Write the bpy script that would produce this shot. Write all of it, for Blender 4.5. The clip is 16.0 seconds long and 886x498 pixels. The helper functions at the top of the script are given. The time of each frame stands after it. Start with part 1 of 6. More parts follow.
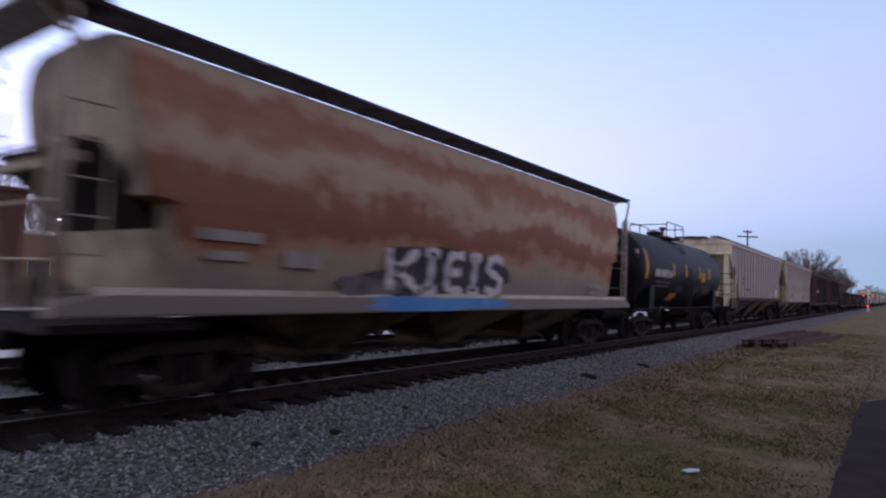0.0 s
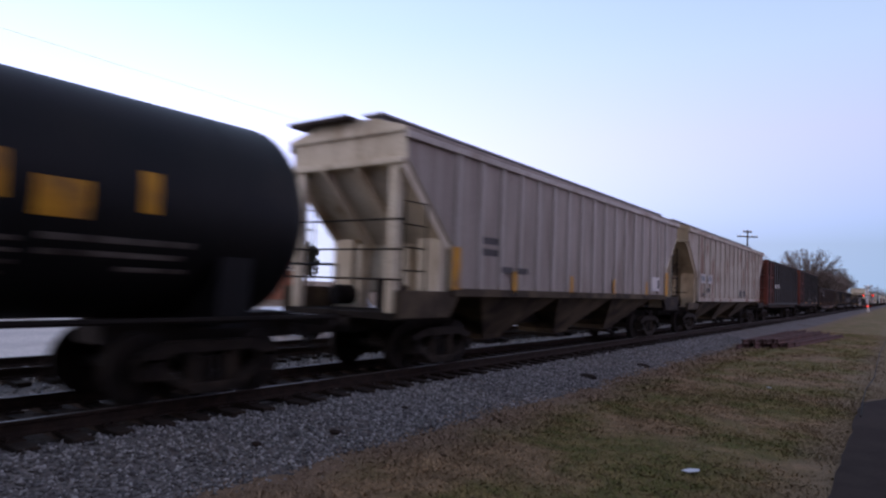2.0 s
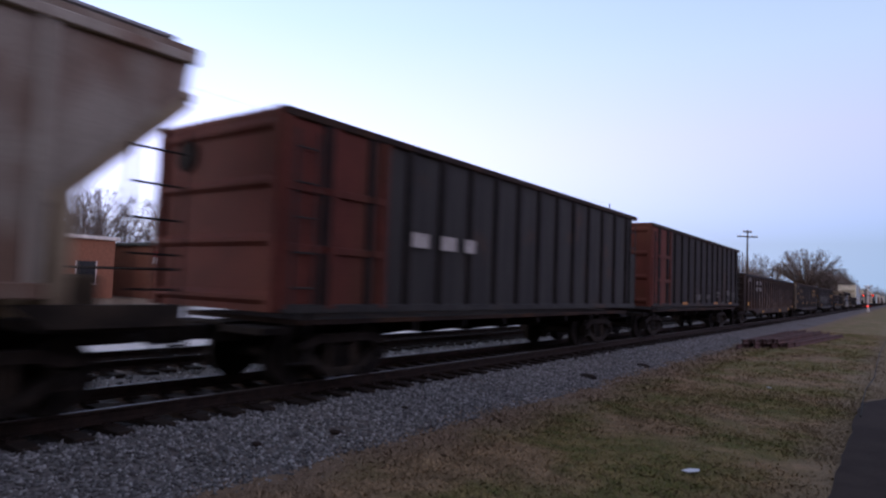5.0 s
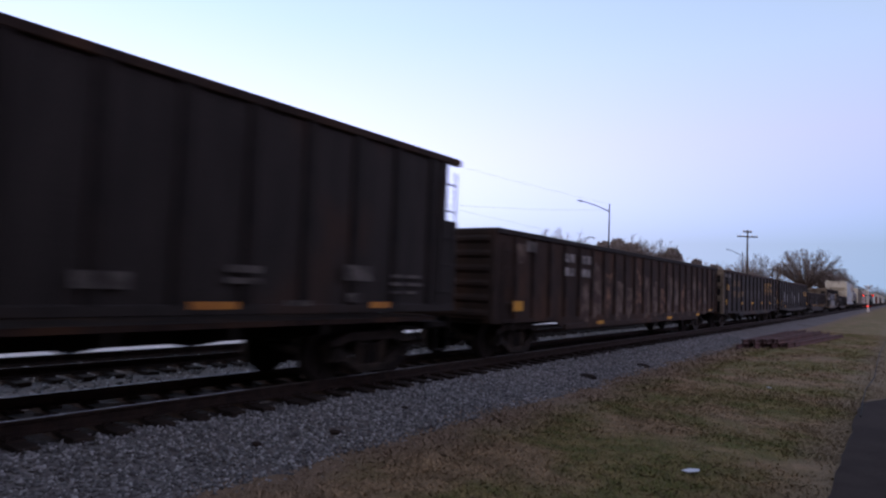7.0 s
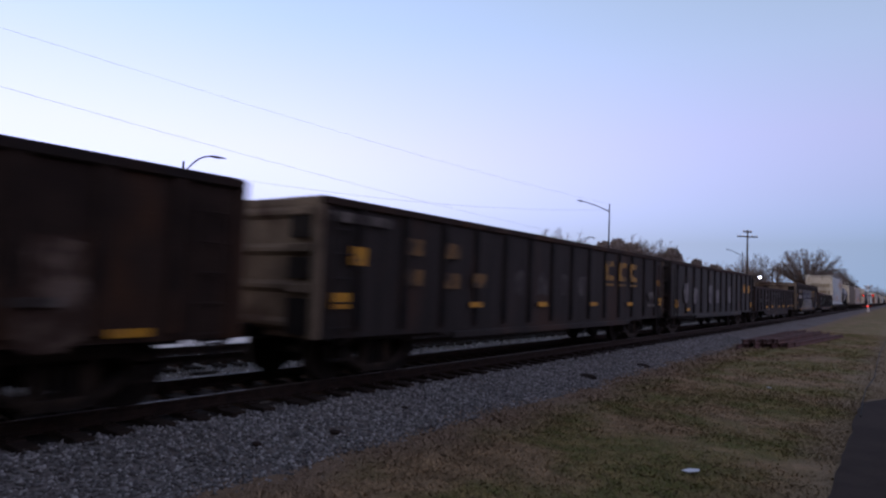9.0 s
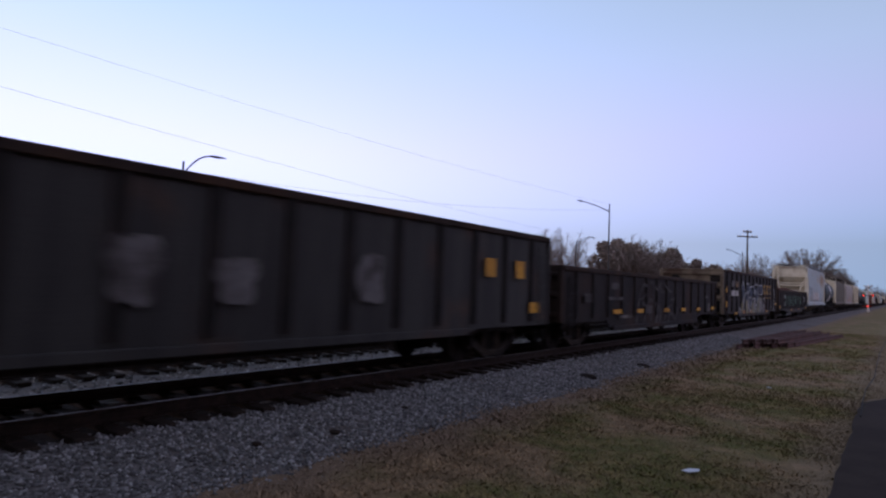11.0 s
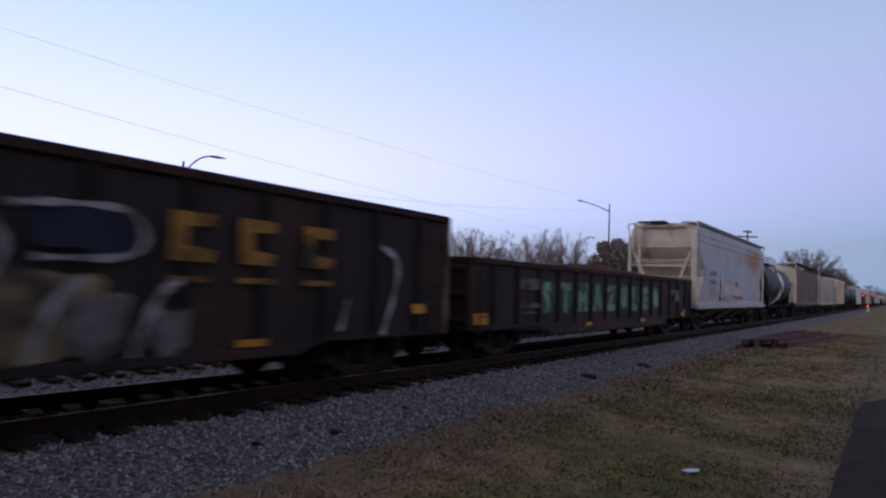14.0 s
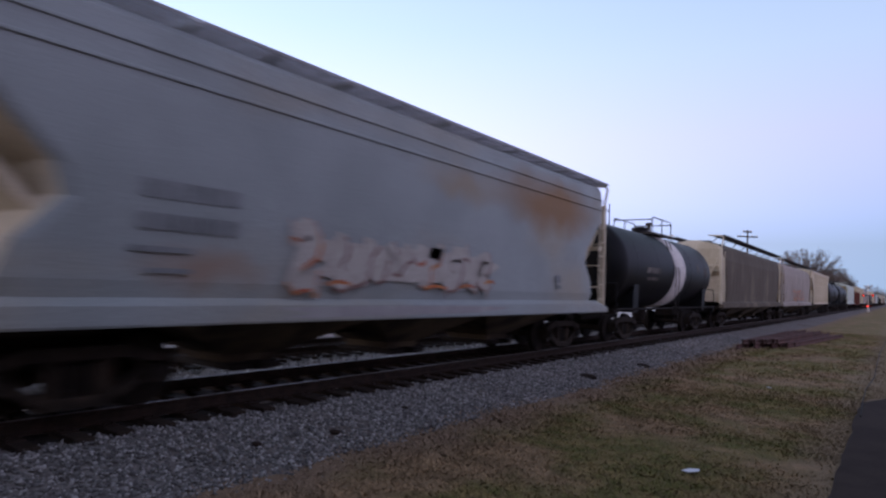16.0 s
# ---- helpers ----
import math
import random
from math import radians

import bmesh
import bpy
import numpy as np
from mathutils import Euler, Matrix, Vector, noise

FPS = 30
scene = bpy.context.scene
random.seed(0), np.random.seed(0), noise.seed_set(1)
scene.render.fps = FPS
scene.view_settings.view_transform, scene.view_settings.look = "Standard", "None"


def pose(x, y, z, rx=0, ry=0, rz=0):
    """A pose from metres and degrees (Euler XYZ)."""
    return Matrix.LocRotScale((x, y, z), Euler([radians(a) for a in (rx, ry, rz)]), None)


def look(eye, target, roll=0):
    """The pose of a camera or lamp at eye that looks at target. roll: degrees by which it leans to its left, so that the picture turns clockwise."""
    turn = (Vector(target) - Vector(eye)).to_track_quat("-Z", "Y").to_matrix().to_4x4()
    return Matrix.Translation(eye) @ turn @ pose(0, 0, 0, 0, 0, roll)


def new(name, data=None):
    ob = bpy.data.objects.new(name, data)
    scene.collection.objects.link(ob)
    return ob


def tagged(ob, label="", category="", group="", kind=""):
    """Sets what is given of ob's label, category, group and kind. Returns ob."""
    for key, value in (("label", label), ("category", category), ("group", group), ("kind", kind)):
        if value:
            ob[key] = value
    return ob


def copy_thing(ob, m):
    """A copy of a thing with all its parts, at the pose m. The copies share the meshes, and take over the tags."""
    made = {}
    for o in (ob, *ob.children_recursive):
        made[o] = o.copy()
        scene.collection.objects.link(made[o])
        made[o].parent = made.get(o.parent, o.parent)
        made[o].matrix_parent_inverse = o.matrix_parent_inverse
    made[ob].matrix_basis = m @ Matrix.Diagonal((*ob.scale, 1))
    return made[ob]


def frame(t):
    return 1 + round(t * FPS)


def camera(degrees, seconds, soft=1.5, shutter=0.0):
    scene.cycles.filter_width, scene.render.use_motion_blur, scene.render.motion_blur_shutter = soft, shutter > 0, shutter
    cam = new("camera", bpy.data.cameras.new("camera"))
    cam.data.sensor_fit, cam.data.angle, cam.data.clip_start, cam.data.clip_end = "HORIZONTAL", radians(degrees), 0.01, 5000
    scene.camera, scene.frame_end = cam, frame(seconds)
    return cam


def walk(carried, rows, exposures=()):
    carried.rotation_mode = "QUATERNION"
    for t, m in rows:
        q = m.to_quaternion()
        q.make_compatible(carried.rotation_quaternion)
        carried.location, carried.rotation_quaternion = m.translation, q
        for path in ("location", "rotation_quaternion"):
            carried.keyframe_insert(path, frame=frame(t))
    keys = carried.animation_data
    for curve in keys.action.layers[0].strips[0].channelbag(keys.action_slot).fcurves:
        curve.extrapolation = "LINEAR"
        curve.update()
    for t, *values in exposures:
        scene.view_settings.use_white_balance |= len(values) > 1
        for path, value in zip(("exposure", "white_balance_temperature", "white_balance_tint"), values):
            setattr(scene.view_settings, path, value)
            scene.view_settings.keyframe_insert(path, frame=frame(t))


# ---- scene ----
import itertools

V = 13.62          # speed of the train, metres a second, towards -y
EYE = Vector((8.746, 0.0, 1.676))
cam = camera(70.0, 16.0, soft=2.3, shutter=0.5)
STAND = look(EYE, EYE + Vector((-5.859, 8.083, 0.575)), 2.12)
walk(cam, [(0, STAND), (16, STAND)], exposures=[(t, 1.42 + e, 6150, 33) for t, e in ((0, .05), (1.5, .12), (4.5, .15), (7, .08), (8.7, -.22), (12, -.2), (14.6, -.26), (15.5, -.22), (16, .12))])

# ---- world: dusk sky, glow low behind the train ----
world = bpy.data.worlds.new("dusk")
scene.world = world
world.use_nodes = True
wn, wl = world.node_tree.nodes, world.node_tree.links
sky = wn.new("ShaderNodeTexSky")
sky.sky_type = "NISHITA"
sky.sun_disc = False
sky.sun_elevation = radians(0.9)
sky.sun_rotation = radians(108)
sky.altitude = 100
sky.air_density = 0.8
sky.dust_density = 0.0
sky.ozone_density = 5.0
hsv = wn.new("ShaderNodeHueSaturation")
hsv.inputs["Hue"].default_value = 0.484
hsv.inputs["Saturation"].default_value = 0.47
wl.new(sky.outputs["Color"], hsv.inputs["Color"])
# thin haze: rose above the glow, the blue-grey shadow of the earth low on the side away from it
way, axes = wn.new("ShaderNodeTexCoord"), wn.new("ShaderNodeSeparateXYZ")
wl.new(way.outputs["Generated"], axes.inputs["Vector"])
lift, join = wn.new("ShaderNodeMath"), wn.new("ShaderNodeCombineXYZ")
lift.operation = "MAXIMUM"
lift.inputs[1].default_value = .075
wl.new(axes.outputs["Z"], lift.inputs[0])
wl.new(axes.outputs["X"], join.inputs["X"]), wl.new(axes.outputs["Y"], join.inputs["Y"]), wl.new(lift.outputs["Value"], join.inputs["Z"])
wl.new(join.outputs["Vector"], sky.inputs["Vector"])


def haze(stops):
    r = wn.new("ShaderNodeValToRGB")
    e = r.color_ramp.elements
    e[0].position, e[0].color = stops[0][0], (*stops[0][1], 1)
    e[1].position, e[1].color = stops[-1][0], (*stops[-1][1], 1)
    for p, q in stops[1:-1]:
        e.new(p).color = (*q, 1)
    wl.new(axes.outputs["Z"], r.inputs["Fac"])
    return r.outputs["Color"]


glow_side = haze(((0, (.86, .76, .78)), (.20, (.86, .765, .78)), (.30, (.79, .785, .765)), (.38, (.72, .815, .755)), (.55, (.72, .86, .75)), (.8, (.8, .82, .79))))
far_side = haze(((0, (.46, .54, .58)), (.10, (.52, .56, .59)), (.15, (.60, .59, .60)), (.23, (.74, .69, .68)), (.34, (.79, .865, .755)), (.5, (.83, .96, .76)), (.8, (.84, .86, .79))))
side = wn.new("ShaderNodeMapRange")
side.inputs["From Min"].default_value, side.inputs["From Max"].default_value = -.72, .05
wl.new(axes.outputs["X"], side.inputs["Value"])
rose_side = haze(((0, (.58, .52, .56)), (.10, (.86, .66, .68)), (.30, (1.0, .78, .76)), (.5, (.96, .84, .78)), (.8, (.86, .85, .79))))
rose = wn.new("ShaderNodeMapRange")
rose.inputs["From Min"].default_value, rose.inputs["From Max"].default_value = .12, .7
wl.new(axes.outputs["X"], rose.inputs["Value"])
away = wn.new("ShaderNodeMix")
away.data_type = "RGBA"
wl.new(rose.outputs["Result"], away.inputs[0])
colour_in = [i for i in away.inputs if i.type == "RGBA"]
wl.new(far_side, colour_in[0]), wl.new(rose_side, colour_in[1])
far_side = [o for o in away.outputs if o.type == "RGBA"][0]
both, tint = wn.new("ShaderNodeMix"), wn.new("ShaderNodeMix")
both.data_type = tint.data_type = "RGBA"
tint.blend_type = "MULTIPLY"
tint.inputs[0].default_value = 1.0
wl.new(side.outputs["Result"], both.inputs[0])
colour_in = [i for i in both.inputs if i.type == "RGBA"]
wl.new(glow_side, colour_in[0]), wl.new(far_side, colour_in[1])
colour_in = [i for i in tint.inputs if i.type == "RGBA"]
wl.new(hsv.outputs["Color"], colour_in[0]), wl.new([o for o in both.outputs if o.type == "RGBA"][0], colour_in[1])
wl.new([o for o in tint.outputs if o.type == "RGBA"][0], wn["Background"].inputs["Color"])
wn["Background"].inputs["Strength"].default_value = 0.575

sun_data = bpy.data.lights.new("sun", "SUN")
sun_data.energy, sun_data.angle, sun_data.color = 0.35, radians(25), (1.0, 0.92, 0.82)
sun = new("sun", sun_data)
sun.matrix_world = look((0, 0, 30), (8.2, 5.0, 30 - 2.2))


# ---- materials ----
def mat(name, c1, c2, scale=2.0, rough=0.75, metal=0.0, bump=0.15, fine=40.0, stretch=(1, 1, 1), stain=None, stain_scale=0.7,
        stain_at=0.55, stain_soft=0.12, stain_stretch=(1, 1, 1), emit=0.0, spec=0.14):
    m = bpy.data.materials.new(name)
    m.use_nodes = True
    n, l = m.node_tree.nodes, m.node_tree.links
    b = n["Principled BSDF"]
    tc = n.new("ShaderNodeTexCoord")

    def noise_at(s, k, detail=6.0):
        mp = n.new("ShaderNodeMapping")
        mp.inputs["Scale"].default_value = k
        l.new(tc.outputs["Object"], mp.inputs["Vector"])
        t = n.new("ShaderNodeTexNoise")
        t.inputs["Scale"].default_value = s
        t.inputs["Detail"].default_value = detail
        l.new(mp.outputs["Vector"], t.inputs["Vector"])
        return t.outputs["Fac"]

    def mix(f, a, c):
        x = n.new("ShaderNodeMix")
        x.data_type = "RGBA"
        if f is not None:
            l.new(f, x.inputs["Factor"])
        for s, v in (("A", a), ("B", c)):
            sock = [i for i in x.inputs if i.name == s and i.type == "RGBA"][0]
            if isinstance(v, tuple):
                sock.default_value = (*v, 1)
            else:
                l.new(v, sock)
        return [o for o in x.outputs if o.type == "RGBA"][0]

    def ramp(f, lo, hi):
        r = n.new("ShaderNodeMapRange")
        r.inputs["From Min"].default_value, r.inputs["From Max"].default_value = lo, hi
        r.interpolation_type = "SMOOTHSTEP"
        l.new(f, r.inputs["Value"])
        return r.outputs["Result"]

    col = mix(ramp(noise_at(scale, stretch), 0.35, 0.65), c1, c2)
    if stain:
        col = mix(ramp(noise_at(stain_scale, stain_stretch, 8.0), stain_at - stain_soft, stain_at + stain_soft), col, stain)
    f = noise_at(fine, (1, 1, 1), 3.0)
    dk = mix(ramp(f, 0.3, 0.7), (0.82, 0.82, 0.82), (1.12, 1.12, 1.12))
    mu = n.new("ShaderNodeMix")
    mu.data_type, mu.blend_type = "RGBA", "MULTIPLY"
    mu.inputs[0].default_value = 1.0
    ins = [i for i in mu.inputs if i.type == "RGBA"]
    l.new(col, ins[0]), l.new(dk, ins[1])
    out = [o for o in mu.outputs if o.type == "RGBA"][0]
    l.new(out, b.inputs["Base Color"])
    b.inputs["Roughness"].default_value, b.inputs["Metallic"].default_value = rough, metal
    b.inputs["Specular IOR Level"].default_value = spec
    if bump:
        bp = n.new("ShaderNodeBump")
        bp.inputs["Strength"].default_value, bp.inputs["Distance"].default_value = bump, 0.02
        l.new(f, bp.inputs["Height"])
        l.new(bp.outputs["Normal"], b.inputs["Normal"])
    if emit:
        b.inputs["Emission Color"].default_value, b.inputs["Emission Strength"].default_value = (*c1, 1), emit
    return m


RUST = (0.16, 0.06, 0.03)
M = {
    "rusty_cream": mat("rusty cream paint", (0.55, 0.4074, 0.2788), (0.44, 0.3201, 0.2214), 1.2, 0.75, stain=(0.264, 0.097, 0.0492), stain_scale=0.62, stain_at=0.49, stain_soft=0.13, stain_stretch=(1, 0.45, 1.5)),
    "cream": mat("cream paint", (0.62, 0.53, 0.38), (0.54, 0.45, 0.31), 1.5, 0.7, stain=(0.26, 0.18, 0.10), stain_scale=1.1, stain_at=0.66, stain_stretch=(1, 1, .4)),
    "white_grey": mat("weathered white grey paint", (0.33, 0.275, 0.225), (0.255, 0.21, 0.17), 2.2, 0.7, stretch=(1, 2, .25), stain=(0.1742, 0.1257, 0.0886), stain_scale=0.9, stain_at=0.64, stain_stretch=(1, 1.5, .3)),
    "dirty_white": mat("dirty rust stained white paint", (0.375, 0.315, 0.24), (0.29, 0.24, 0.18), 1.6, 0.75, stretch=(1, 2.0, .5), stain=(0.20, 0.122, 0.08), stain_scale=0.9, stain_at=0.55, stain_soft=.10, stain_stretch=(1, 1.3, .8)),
    # post paints: weathered, and lightened for the light that posts catch
    "rib_white_lit": mat("weathered white paint of lit posts", (0.47, 0.41, 0.345), (0.39, 0.335, 0.28), 2.2, 0.7, stretch=(1, 1, .25), stain=(0.24, 0.17, 0.115), stain_scale=0.9, stain_at=0.64, stain_stretch=(1, 1, .3)),
    "rib_beige_lit": mat("weathered beige paint of lit posts", (0.43, 0.365, 0.28), (0.35, 0.295, 0.225), 1.8, 0.75, stretch=(1, 1, .4), stain=(0.24, 0.14, 0.09), stain_scale=1.1, stain_at=0.62, stain_stretch=(1, 1, .5)),
    "end_beige": mat("dusty yellow-beige end paint", (0.40, 0.31, 0.195), (0.29, 0.22, 0.135), 1.4, 0.85, stretch=(1, 1, .5), stain=(0.13, 0.085, 0.05), stain_scale=1.2, stain_at=0.6, stain_stretch=(1, 1, .5)),
    "grime": mat("grimy beige paint", (0.297, 0.2134, 0.1148), (0.209, 0.1455, 0.0738), 1.4, 0.85, stain=(0.066, 0.0436, 0.0246), stain_scale=1.0, stain_at=0.58),
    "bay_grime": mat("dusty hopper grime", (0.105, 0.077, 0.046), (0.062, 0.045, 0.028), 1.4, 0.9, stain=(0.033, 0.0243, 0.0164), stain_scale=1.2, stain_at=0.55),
    "pale_blue": mat("pale blue grey paint", (0.315, 0.34, 0.32), (0.275, 0.298, 0.28), 0.8, 0.65, stain=(0.33, 0.30, 0.235), stain_scale=0.5, stain_at=0.62, stain_stretch=(1, .5, 1)),
    "tan": mat("dusty tan grey paint", (0.105, 0.083, 0.058), (0.08, 0.063, 0.044), 1.5, 0.8, stretch=(1, 2, .3), stain=(0.198, 0.1552, 0.0984), stain_scale=0.8, stain_at=0.66, stain_stretch=(1, 1, .3)),
    "tank_black": mat("black tank paint", (0.0053, 0.0052, 0.0054), (0.0086, 0.0076, 0.0069), 1.0, 0.5, bump=.04, stain=(0.0145, 0.0116, 0.0089), stain_scale=0.8, stain_at=0.66),
    "car_black": mat("sooty black paint and post shade", (0.0143, 0.0107, 0.0086), (0.022, 0.0155, 0.0119), 1.3, 0.75, stain=(0.0374, 0.0194, 0.0115), stain_scale=0.8, stain_at=0.62, stain_stretch=(1, 1, .5)),
    "car_slate": mat("faded slate paint", (0.0495, 0.0451, 0.0381), (0.0355, 0.032, 0.0277), 1.3, 0.75, stretch=(1, 2, .3), stain=(0.0743, 0.0436, 0.0277), stain_scale=0.9, stain_at=0.66),
    "car_panel": mat("dull soot grey paint", (0.033, 0.0262, 0.0213), (0.0242, 0.0194, 0.0156), 1.3, 0.75, stretch=(1, 2, .4), stain=(0.0528, 0.0291, 0.018), stain_scale=0.9, stain_at=0.62, stain_stretch=(1, 1, .5)),
    "car_brown": mat("rusted brown paint", (0.0396, 0.0243, 0.0164), (0.0242, 0.0155, 0.0111), 1.6, 0.85, stain=(0.066, 0.032, 0.0164), stain_scale=1.2, stain_at=0.6, stain_stretch=(1, 1, .5)),
    "end_tan": mat("dusty brown steel", (0.165, 0.12, 0.076), (0.10, 0.072, 0.046), 1.6, 0.85, stain=(0.055, 0.031, 0.018), stain_scale=1.2, stain_at=0.57),
    "car_red": mat("oxide red paint", (0.135, 0.036, 0.022), (0.10, 0.028, 0.018), 1.3, 0.75, stain=(0.099, 0.034, 0.018), stain_scale=1.0, stain_at=0.6, stain_stretch=(1, 1, .5)),
    "under": mat("running gear grime and recess shade", (0.010, 0.0075, 0.0058), (0.017, 0.0122, 0.0085), 3.0, 0.85),
    "truck": mat("dusty cast steel", (0.032, 0.0235, 0.016), (0.019, 0.0138, 0.0098), 3.0, 0.85, stain=(0.06, 0.042, 0.027), stain_scale=2.0, stain_at=0.6),
    "steel": mat("worn steel", (0.33, 0.291, 0.246), (0.242, 0.2037, 0.164), 5.0, 0.35, 1.0),
    "grating": mat("galvanised running board", (0.30, 0.29, 0.28), (0.24, 0.23, 0.22), 4.0, 0.6, 0.4),
    "dark_grating": mat("dark roof walk", (0.055, 0.0436, 0.0369), (0.0385, 0.0291, 0.0246), 4.0, 0.7, 0.3),
    "yellow": mat("yellow paint", (0.55, 0.26, 0.02), (0.45, 0.2, 0.02), 3.0, 0.55, stain=(0.2, 0.11, 0.04), stain_scale=2.5, stain_at=0.62),
    "yellow_worn": mat("worn yellow paint", (0.34, 0.175, 0.028), (0.26, 0.13, 0.025), 3.0, 0.65, stain=(0.05, 0.034, 0.02), stain_scale=2.2, stain_at=0.57),
    "orange": mat("orange paint", (0.5, 0.2, 0.03), (0.4, 0.15, 0.03), 3.0, 0.55),
    "stencil": mat("white stencil paint", (0.462, 0.4074, 0.3444), (0.363, 0.3201, 0.2706), 3.0, 0.6, stain=(0.132, 0.1164, 0.0984), stain_scale=3.0, stain_at=0.62),
    "stencil_dim": mat("faded stencil paint", (0.1485, 0.1266, 0.1033), (0.099, 0.0847, 0.0701), 3.0, 0.7, stain=(0.0396, 0.0314, 0.0251), stain_scale=2.5, stain_at=0.52),
    "stencil_mid": mat("worn white stencil paint", (0.27, 0.24, 0.205), (0.20, 0.175, 0.15), 3.0, 0.7, stain=(0.05, 0.04, 0.032), stain_scale=2.5, stain_at=0.58),
    "end_dust": mat("dusty greyed end paint", (0.38, 0.31, 0.225), (0.27, 0.22, 0.155), 2.0, 0.85, stain=(0.13, 0.095, 0.065), stain_scale=1.1, stain_at=0.60, stain_stretch=(1, 1, .4)),
    "stencil_soft": mat("worn grey stencil paint", (0.17, 0.175, 0.17), (0.23, 0.235, 0.23), 3.0, 0.7),
    "stencil_black": mat("black stencil paint", (0.055, 0.0485, 0.0451), (0.088, 0.0776, 0.0697), 3.0, 0.7),
    "spray_white": mat("white spray paint", (0.605, 0.5432, 0.4756), (0.506, 0.4559, 0.41), 4.0, 0.6),
    "spray_grey": mat("thin grey spray paint", (0.165, 0.1455, 0.1312), (0.11, 0.097, 0.0861), 4.0, 0.6, stain=(0.044, 0.034, 0.0287), stain_scale=1.5, stain_at=0.55),
    "spray_faint": mat("faint grey spray paint", (0.0825, 0.0698, 0.0615), (0.0605, 0.0485, 0.0426), 4.0, 0.7, stain=(0.033, 0.0252, 0.0205), stain_scale=1.5, stain_at=0.5),
    "spray_worn": mat("worn pale paint", (0.154, 0.1115, 0.082), (0.099, 0.0679, 0.0451), 3.0, 0.8, stain=(0.0495, 0.0291, 0.0197), stain_scale=3.5, stain_at=0.47),
    "worn_rust": mat("pale rusty worn paint", (0.20, 0.11, 0.06), (0.10, 0.055, 0.035), 3.0, 0.85, stain=(0.035, 0.022, 0.016), stain_scale=3.5, stain_at=0.47),
    "yellow_faint": mat("faded yellow paint", (0.176, 0.097, 0.0328), (0.11, 0.063, 0.0287), 3.0, 0.7, stain=(0.0385, 0.0272, 0.018), stain_scale=3.0, stain_at=0.52),
    "spray_pale": mat("patchy pale spray paint", (0.34, 0.33, 0.31), (0.24, 0.23, 0.21), 4.0, 0.6, stain=(0.0495, 0.0436, 0.041), stain_scale=1.6, stain_at=0.58),
    "spray_black": mat("black spray paint", (0.033, 0.0291, 0.0287), (0.055, 0.0485, 0.0451), 4.0, 0.6),
    "spray_blue": mat("blue spray paint", (0.07, 0.22, 0.42), (0.1, 0.26, 0.45), 2.0, 0.6, stain=(0.3, 0.33, 0.36), stain_scale=1.4, stain_at=0.6),
    "spray_navy": mat("dark blue spray paint", (0.014, 0.018, 0.034), (0.02, 0.024, 0.036), 2.0, 0.6),
    "spray_green": mat("pale green spray paint", (0.16, 0.3, 0.2), (0.11, 0.21, 0.14), 3.0, 0.6, stain=(0.04, 0.045, 0.04), stain_scale=2.0, stain_at=0.6),
    "spray_dark_green": mat("dark green spray paint", (0.033, 0.0679, 0.041), (0.0275, 0.0436, 0.0287), 3.0, 0.6),
    "spray_olive": mat("olive yellow spray paint", (0.22, 0.1843, 0.082), (0.154, 0.1261, 0.0656), 3.0, 0.6, stain=(0.0495, 0.0388, 0.0287), stain_scale=2.0, stain_at=0.55),
    "spray_red": mat("red orange spray paint", (0.396, 0.097, 0.0492), (0.495, 0.194, 0.0492), 3.0, 0.6),
    "spray_maroon": mat("dark maroon spray paint", (0.17, 0.085, 0.07), (0.23, 0.135, 0.11), 3.0, 0.6),
    "spray_lilac": mat("thin grey violet spray paint", (0.308, 0.2813, 0.2706), (0.374, 0.3589, 0.328), 1.5, 0.6, stain=(0.363, 0.194, 0.164), stain_scale=1.4, stain_at=.66),
    "spray_tan": mat("pale tan spray paint", (0.45, 0.41, 0.35), (0.40, 0.355, 0.30), 3.0, 0.6),
    "teal": mat("teal white paint", (0.462, 0.485, 0.3936), (0.385, 0.4074, 0.328), 2.0, 0.7),
    "rail": mat("rusted rail", (0.030, 0.018, 0.012), (0.020, 0.0125, 0.0085), 5.0, 0.85),
    "rail_head": mat("worn rail head", (0.10, 0.085, 0.07), (0.07, 0.058, 0.048), 6.0, 0.55, 0.7, bump=.02),
    "tie": mat("creosoted timber", (0.022, 0.0145, 0.010), (0.036, 0.0245, 0.017), 4.0, 0.9, stretch=(.2, 3, 3)),
    "rust_patch": mat("brown rust stain", (0.264, 0.1455, 0.0738), (0.363, 0.2619, 0.1722), 1.6, 0.8, stain=(0.31, 0.325, 0.285), stain_scale=0.7, stain_at=.58),
    "stone": None,
    "ballast": mat("grey ballast bed", (0.19, 0.165, 0.146), (0.11, 0.094, 0.083), 18.0, 0.95, bump=.8, fine=26.0, stain=(0.11, 0.0825, 0.0615), stain_scale=.5, stain_at=.6),
    "oily": mat("oil stained ballast with train shade", (0.030, 0.024, 0.019), (0.018, 0.014, 0.011), 12.0, 0.95, bump=.6, fine=26.0),
    "ground": None, "blade": None,
    "asphalt": mat("old asphalt", (0.040, 0.028, 0.022), (0.052, 0.037, 0.029), 1.5, 0.97, bump=.4, fine=60.0, stain=(0.11, 0.0825, 0.0558), stain_scale=.9, stain_at=.68, stain_soft=.05, stain_stretch=(.6, 1.6, 1)),
    "concrete": mat("pale concrete street", (0.572, 0.5044, 0.4346), (0.484, 0.4268, 0.369), 0.6, 0.6, bump=.1, fine=15.0, stain=(0.363, 0.3104, 0.2542), stain_scale=.4, stain_at=.62),
    "brick": mat("dark brick wall", (0.0935, 0.0436, 0.0287), (0.066, 0.033, 0.023), 6.0, 0.9),
